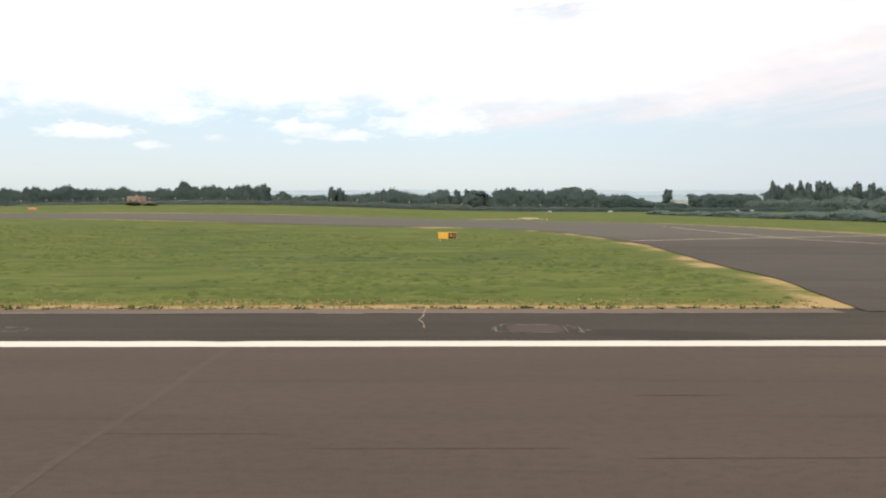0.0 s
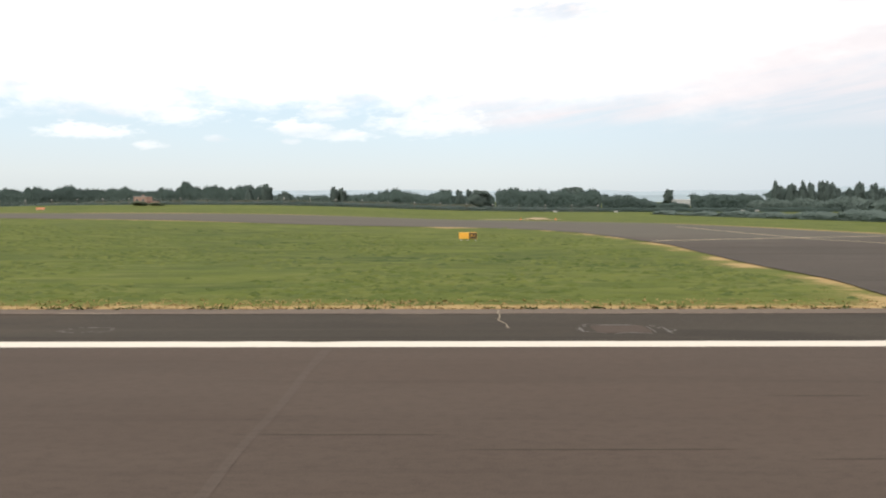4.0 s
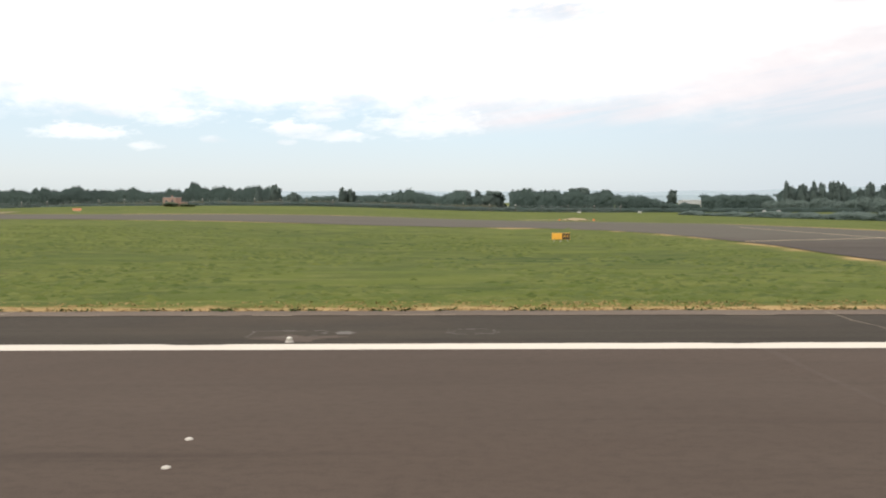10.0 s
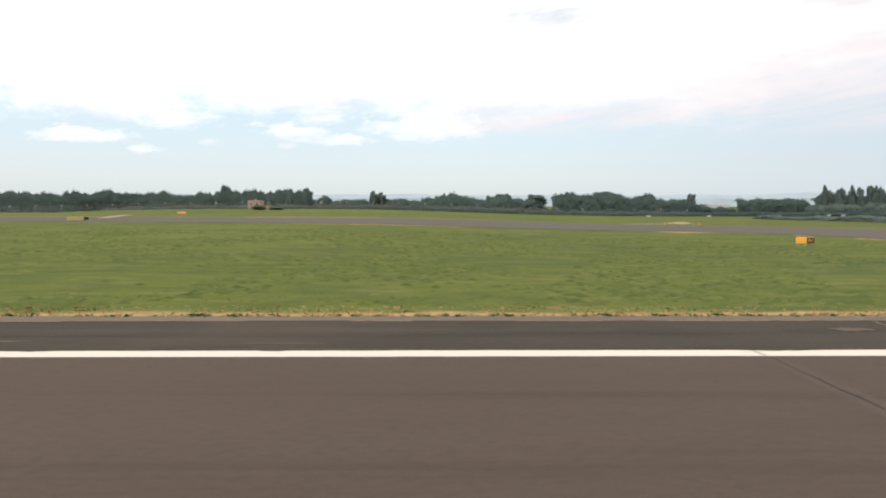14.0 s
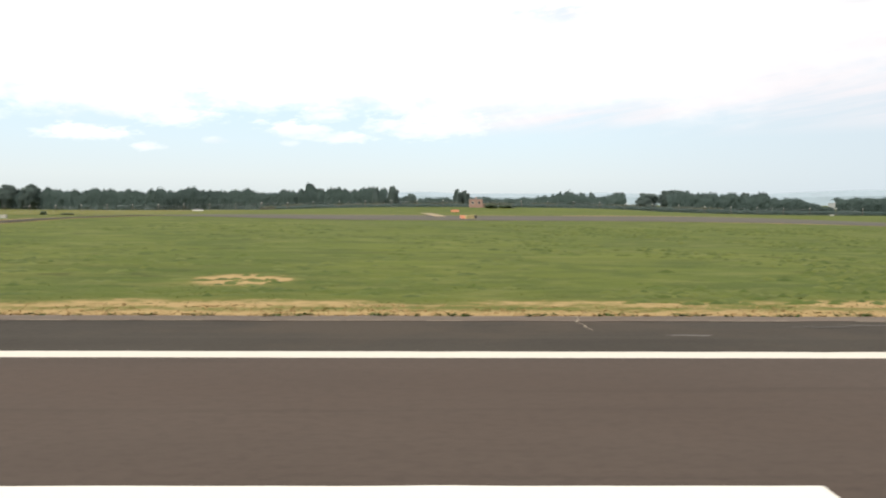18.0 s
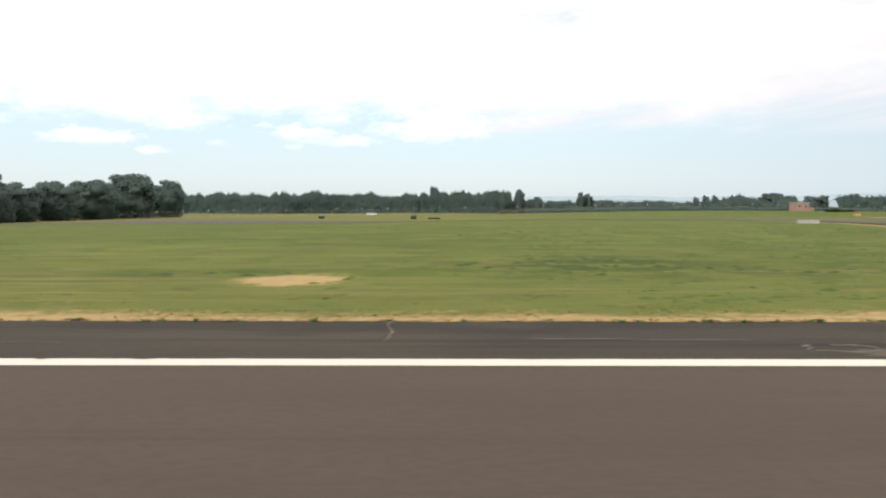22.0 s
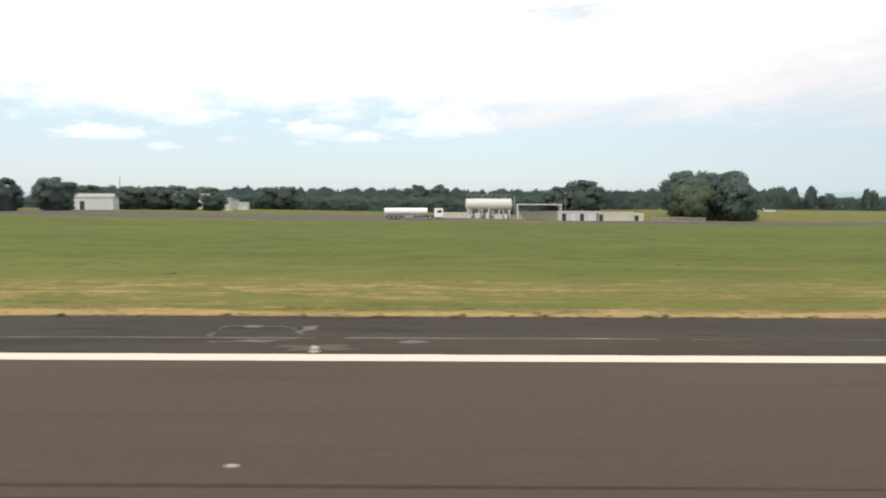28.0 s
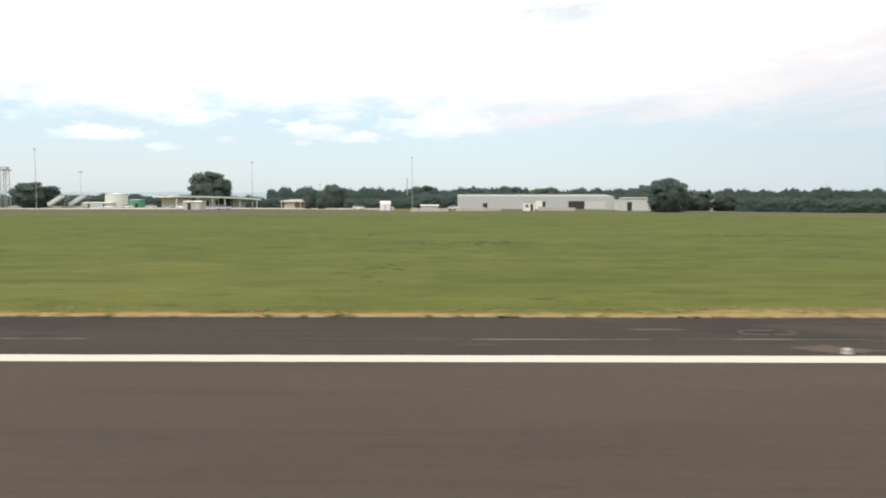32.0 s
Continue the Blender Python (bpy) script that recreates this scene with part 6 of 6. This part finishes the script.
def site_cabin(x, y):
    c = thing("site_cabin", (x, y, ground_z(x, y)), "small white cabin with a dark door and window", "cabin")
    part("wall", box(-1.1, 1.1, -0.8, 0.8, 0, 1.6, 0.03), "whitepaint", c)
    part("roof", box(-1.18, 1.18, -0.9, 0.9, 1.6, 1.72, 0.02), "whitewall", c)
    w = part("window", box(-0.75, -0.1, -0.84, -0.79, 0.7, 1.3), "whitepaint", c)
    part("pane", box(-0.7, -0.15, -0.86, -0.842, 0.75, 1.25), "glass", w)
    part("door", box(0.3, 0.8, -0.84, -0.79, 0.05, 1.4), "dark", c)


site_cabin(-448.9, 149.6)


def low_wall(x0, x1, y, high):
    w = thing("barrier_wall", (x0, y, ground_z(x0, y)), "low pale concrete barrier wall beside the apron", "wall")
    n = int((x1 - x0) / 1.6)
    for i in range(n):
        if i % 7 == 5:
            continue
        px = i * 1.6
        part("wall_panel", box(px, px + 1.5, -0.1, 0.1, ground_z(x0 + px, y) - w.location.z - 0.1, ground_z(x0 + px, y) - w.location.z + high * (0.85 if i % 3 else 1.0), 0.02), "concrete", w)


low_wall(-473, -452, 158.0, 0.85)
low_wall(-446, -437, 158.0, 0.85)
ob = ribbon("apron", [(x, 204.0) for x in np.linspace(-484, -760, 40)], [(x, 246.0) for x in np.linspace(-484, -760, 40)], "apron", 0.06, 6)
tagged(ob, "pale concrete apron before the low buildings", "apron", kind="structure")


def canopy_building(x, y, turn):
    """Open-fronted terminal canopy with a gently bowed white roof."""
    c = thing("canopy_building", (x, y, ground_z(x, y)), "low pale building under a wide bowed white canopy", "building", turn=turn)
    c.matrix_basis = c.matrix_basis @ Matrix.Diagonal((1.36, 0.8, 0.93, 1))
    n = 24
    top = [(-17.5 + 35 * i / n, 4.9 - 0.9 * ((i / n - 0.2) ** 2) * 1.6) for i in range(n + 1)]
    bm = bmesh.new()
    rows = []
    for px, pz in top:
        rows.append([bm.verts.new((px, py, pz + dz)) for py, dz in ((-3, 0.15), (-3, -0.45), (9, -0.45), (9, 0.15))])
    for a, b in zip(rows, rows[1:]):
        for j in range(4):
            bm.faces.new((a[j], b[j], b[(j + 1) % 4], a[(j + 1) % 4]))
    bm.faces.new(rows[0])
    bm.faces.new(rows[-1][::-1])
    bmesh.ops.recalc_face_normals(bm, faces=bm.faces)
    part("roof", bm, "whitepaint", c)
    part("hall", box(-15, -9, 0, 8, 0, 4.4), "cream", c)
    part("hall", box(-7.5, 2, 1, 8, 0, 4.4), "cladding2", c)
    # Solid block; the shade of the open bay is its dark colour.
    part("hall", box(2.2, 8, 3, 8, 0, 4.2), "dark", c, "dark block standing in for a shaded open bay")
    part("hall", box(9, 14.5, 3, 8, 0, 3.9), "cladding", c)
    for px in (-16, -8.3, -3, 2, 8.3, 15.8):
        part("post", box(px - 0.14, px + 0.14, -2.6, -2.3, 0, 4.4), "whitepaint", c)
    for i in range(5):
        w = part("window", box(-6.8 + i * 1.8, -5.6 + i * 1.8, 0.93, 1.02, 1.0, 3.6), "whitepaint", c)
        part("pane", box(-6.7 + i * 1.8, -5.7 + i * 1.8, 0.9, 0.925, 1.1, 3.5), "glass", w)


canopy_building(-552.4, 277.0, 66)


def bowed_pavilion(x, y):
    """A low pavilion under a lens-shaped white roof."""
    c = thing("pavilion", (x, y, ground_z(x, y)), "low pale pavilion under a bowed white roof", "building")
    part("wall", box(-5.2, -0.6, 0, 5, 0, 3.3), "cream", c)
    part("open_bay", box(-0.6, 5.0, 0.8, 5, 0, 3.2), "brick", c)
    n = 16
    outline = [(-7 + 14 * i / n, 3.35 + 0.95 * math.sin(math.pi * i / n) ** 0.7) for i in range(n + 1)]
    bm = bmesh.new()
    rows = [[bm.verts.new((px, py, pz)) for py, pz in ((-1, pz), (6, pz), (6, 3.25), (-1, 3.25))] for px, pz in outline]
    for a, b in zip(rows, rows[1:]):
        for j in range(4):
            bm.faces.new((a[j], b[j], b[(j + 1) % 4], a[(j + 1) % 4]))
    bm.faces.new(rows[0])
    bm.faces.new(rows[-1][::-1])
    bmesh.ops.recalc_face_normals(bm, faces=bm.faces)
    part("roof", bm, "whitepaint", c)
    for px in (-6.2, 2.2, 6.2):
        part("post", box(px - 0.12, px + 0.12, -0.7, -0.46, 0, 3.3), "whitepaint", c)


bowed_pavilion(-533.4, 330.3)


def storage_tank(x, y, r, high):
    t = thing("storage_tank", (x, y, ground_z(x, y)), "squat white cylindrical storage tank", "storage tank")
    shell = part("shell", tube((0, 0, 0), (0, 0, high), r, n=32), "whitepaint", t)
    part("roof", tube((0, 0, high), (0, 0, high + 0.4), r + 0.05, r * 0.2, 32), "whitepaint", shell)
    part("rim", tube((0, 0, high - 0.15), (0, 0, high), r + 0.08, n=32), "steel", shell)


storage_tank(-606.5, 314.1, 4.5, 5.6)
shed("green_shed", -593.0, 300.0, 4.2, 6, 3.2, "green", "low shed with green sheet wall", ((1, 1.4, 2.0, "dark"),), roof="cladding2")
shed("flat_store", -527.6, 180.1, 4.2, 4, 1.9, "cream", "cream flat-roofed store with a dark door", ((-0.6, 0.8, 1.7, "dark"), (1.4, 0.6, 1.5, "cladding2")), roof="whitepaint")
shed("flat_store", -470.2, 200.0, 4.6, 4, 1.2, "cream", "very low pale store by the warehouse", roof="whitepaint")
shed("long_hut", -600.7, 283.8, 11.0, 5, 2.1, "cladding2", "long low pale hut by the apron", ((-3, 1, 1.5, "dark"), (3, 1, 1.5, "dark")), roof="whitepaint")


def mast(x, y, high, r, label, head=1.0):
    m = thing("floodlight_mast", (x, y, ground_z(x, y)), label, "mast")
    part("pole", tube((0, 0, -0.3), (0, 0, high), r, r * 0.45, 10), "steel", m)
    part("crossbar", box(-head / 2, head / 2, -0.08, 0.08, high - 0.12, high + 0.02), "steel", m)
    for s in (-0.42, -0.14, 0.14, 0.42):
        part("floodlight", box(head * (s - 0.1), head * (s + 0.1), -0.2, 0.08, high - 0.05, high + 0.16, 0.01), "steel", m)
    part("foot", box(-0.4, 0.4, -0.4, 0.4, -0.1, 0.5, 0.03), "concrete", m)


mast(-473.3, 169.0, 12.2, 0.075, "tall slim grey floodlight mast by the apron", 0.3)
mast(-514.4, 186.4, 11.8, 0.075, "tall slim grey floodlight mast by the apron", 0.3)
mast(-573.0, 193.4, 15.8, 0.10, "tall slim grey floodlight mast by the apron", 0.4)
mast(-485.2, 360.7, 15.6, 0.40, "stout grey mast behind the buildings", 0.9)
mast(-594.6, 260.0, 12.8, 0.08, "slim grey floodlight mast behind the buildings", 1.6)
mast(-538.2, 419.9, 14.0, 0.16, "slim grey floodlight mast behind the buildings", 1.8)


def boarding_steps(x, y, turn=0.0):
    b = thing("boarding_steps", (x, y, ground_z(x, y)), "grey mobile aircraft boarding steps on the apron", "boarding steps", "boarding steps", turn)
    part("chassis", box(-2.8, 2.8, -1, 1, 0.4, 0.7), "steel", b)
    st = part("stair", prism([(-0.8, 0), (0.8, 0), (0.8, 0.3), (-0.8, 0.3)], 0, 5.4), "cladding", b)
    st.matrix_basis = pose(-2.6, 0, 0.7, 0, -32, 0)
    part("platform", box(1.9, 3.6, -0.8, 0.8, 3.5, 3.65), "steel", b)
    for s in (-0.78, 0.78):
        rail = part("side_panel", box(0, 5.4, s - 0.03, s + 0.03, 0.3, 1.1), "cladding", b)
        rail.matrix_basis = pose(-2.6, 0, 0.7, 0, -32, 0)
        part("strut", tube((2.4, s, 0.6), (3.2, s, 3.5), 0.06, n=6), "steel", b)
    for wx in (-2.1, 2.1):
        for wy in (-0.9, 0.9):
            wheel(b, wx, wy, 0.35, 0.2)


boarding_steps(-590.6, 237.0)
boarding_steps(-584.8, 239.0)


def lattice_tower(x, y, high):
    t = thing("lattice_tower", (x, y, ground_z(x, y)), "grey steel lattice tower above the trees", "tower")
    for sx in (-1.3, 1.3):
        for sy in (-1.3, 1.3):
            part("leg", tube((sx, sy, -0.3), (sx * 0.9, sy * 0.9, high), 0.14, n=6), "steel", t)
    for i in range(6):
        z0, z1 = high * i / 6, high * (i + 1) / 6
        for sy in (-1.25, 1.25):
            part("brace", tube((-1.25, sy, z0), (1.25, sy, z1), 0.07, n=5), "steel", t)
            part("brace", tube((1.25, sy, z0), (-1.25, sy, z1), 0.07, n=5), "steel", t)
    part("platform", box(-1.9, 1.9, -1.9, 1.9, high, high + 0.5), "steel", t)
    part("cabin", box(-1.3, 1.3, -1.3, 1.3, high + 0.5, high + 1.6), "cladding", t)


lattice_tower(-651.4, 309.7, 15.5)

# parked cars and vans along the apron
rng = random.Random(21)
for i, (x, y) in enumerate(((-575, 239), (-569.5, 240), (-561, 238), (-556.6, 241), (-551.3, 239), (-491, 213), (-517, 171), (-608.8, 244), (-483, 214), (-463.5, 216))):
    mat = ("whitepaint", "cladding2", "whitewall", "roof")[i % 4]
    word = ("white", "pale grey", "off-white", "dark grey")[i % 4]
    small_car(x, y, mat, word + " car parked on the apron before low buildings", rng.uniform(-20, 20), "parked cars")
shed("far_shed", 185.3, 550.2, 15.6, 12, 4.6, "cladding", "pale shed roof among far trees")
shed("far_shed", 222.8, 550.2, 5.5, 10, 4.6, "cladding", "small pale shed among far trees")
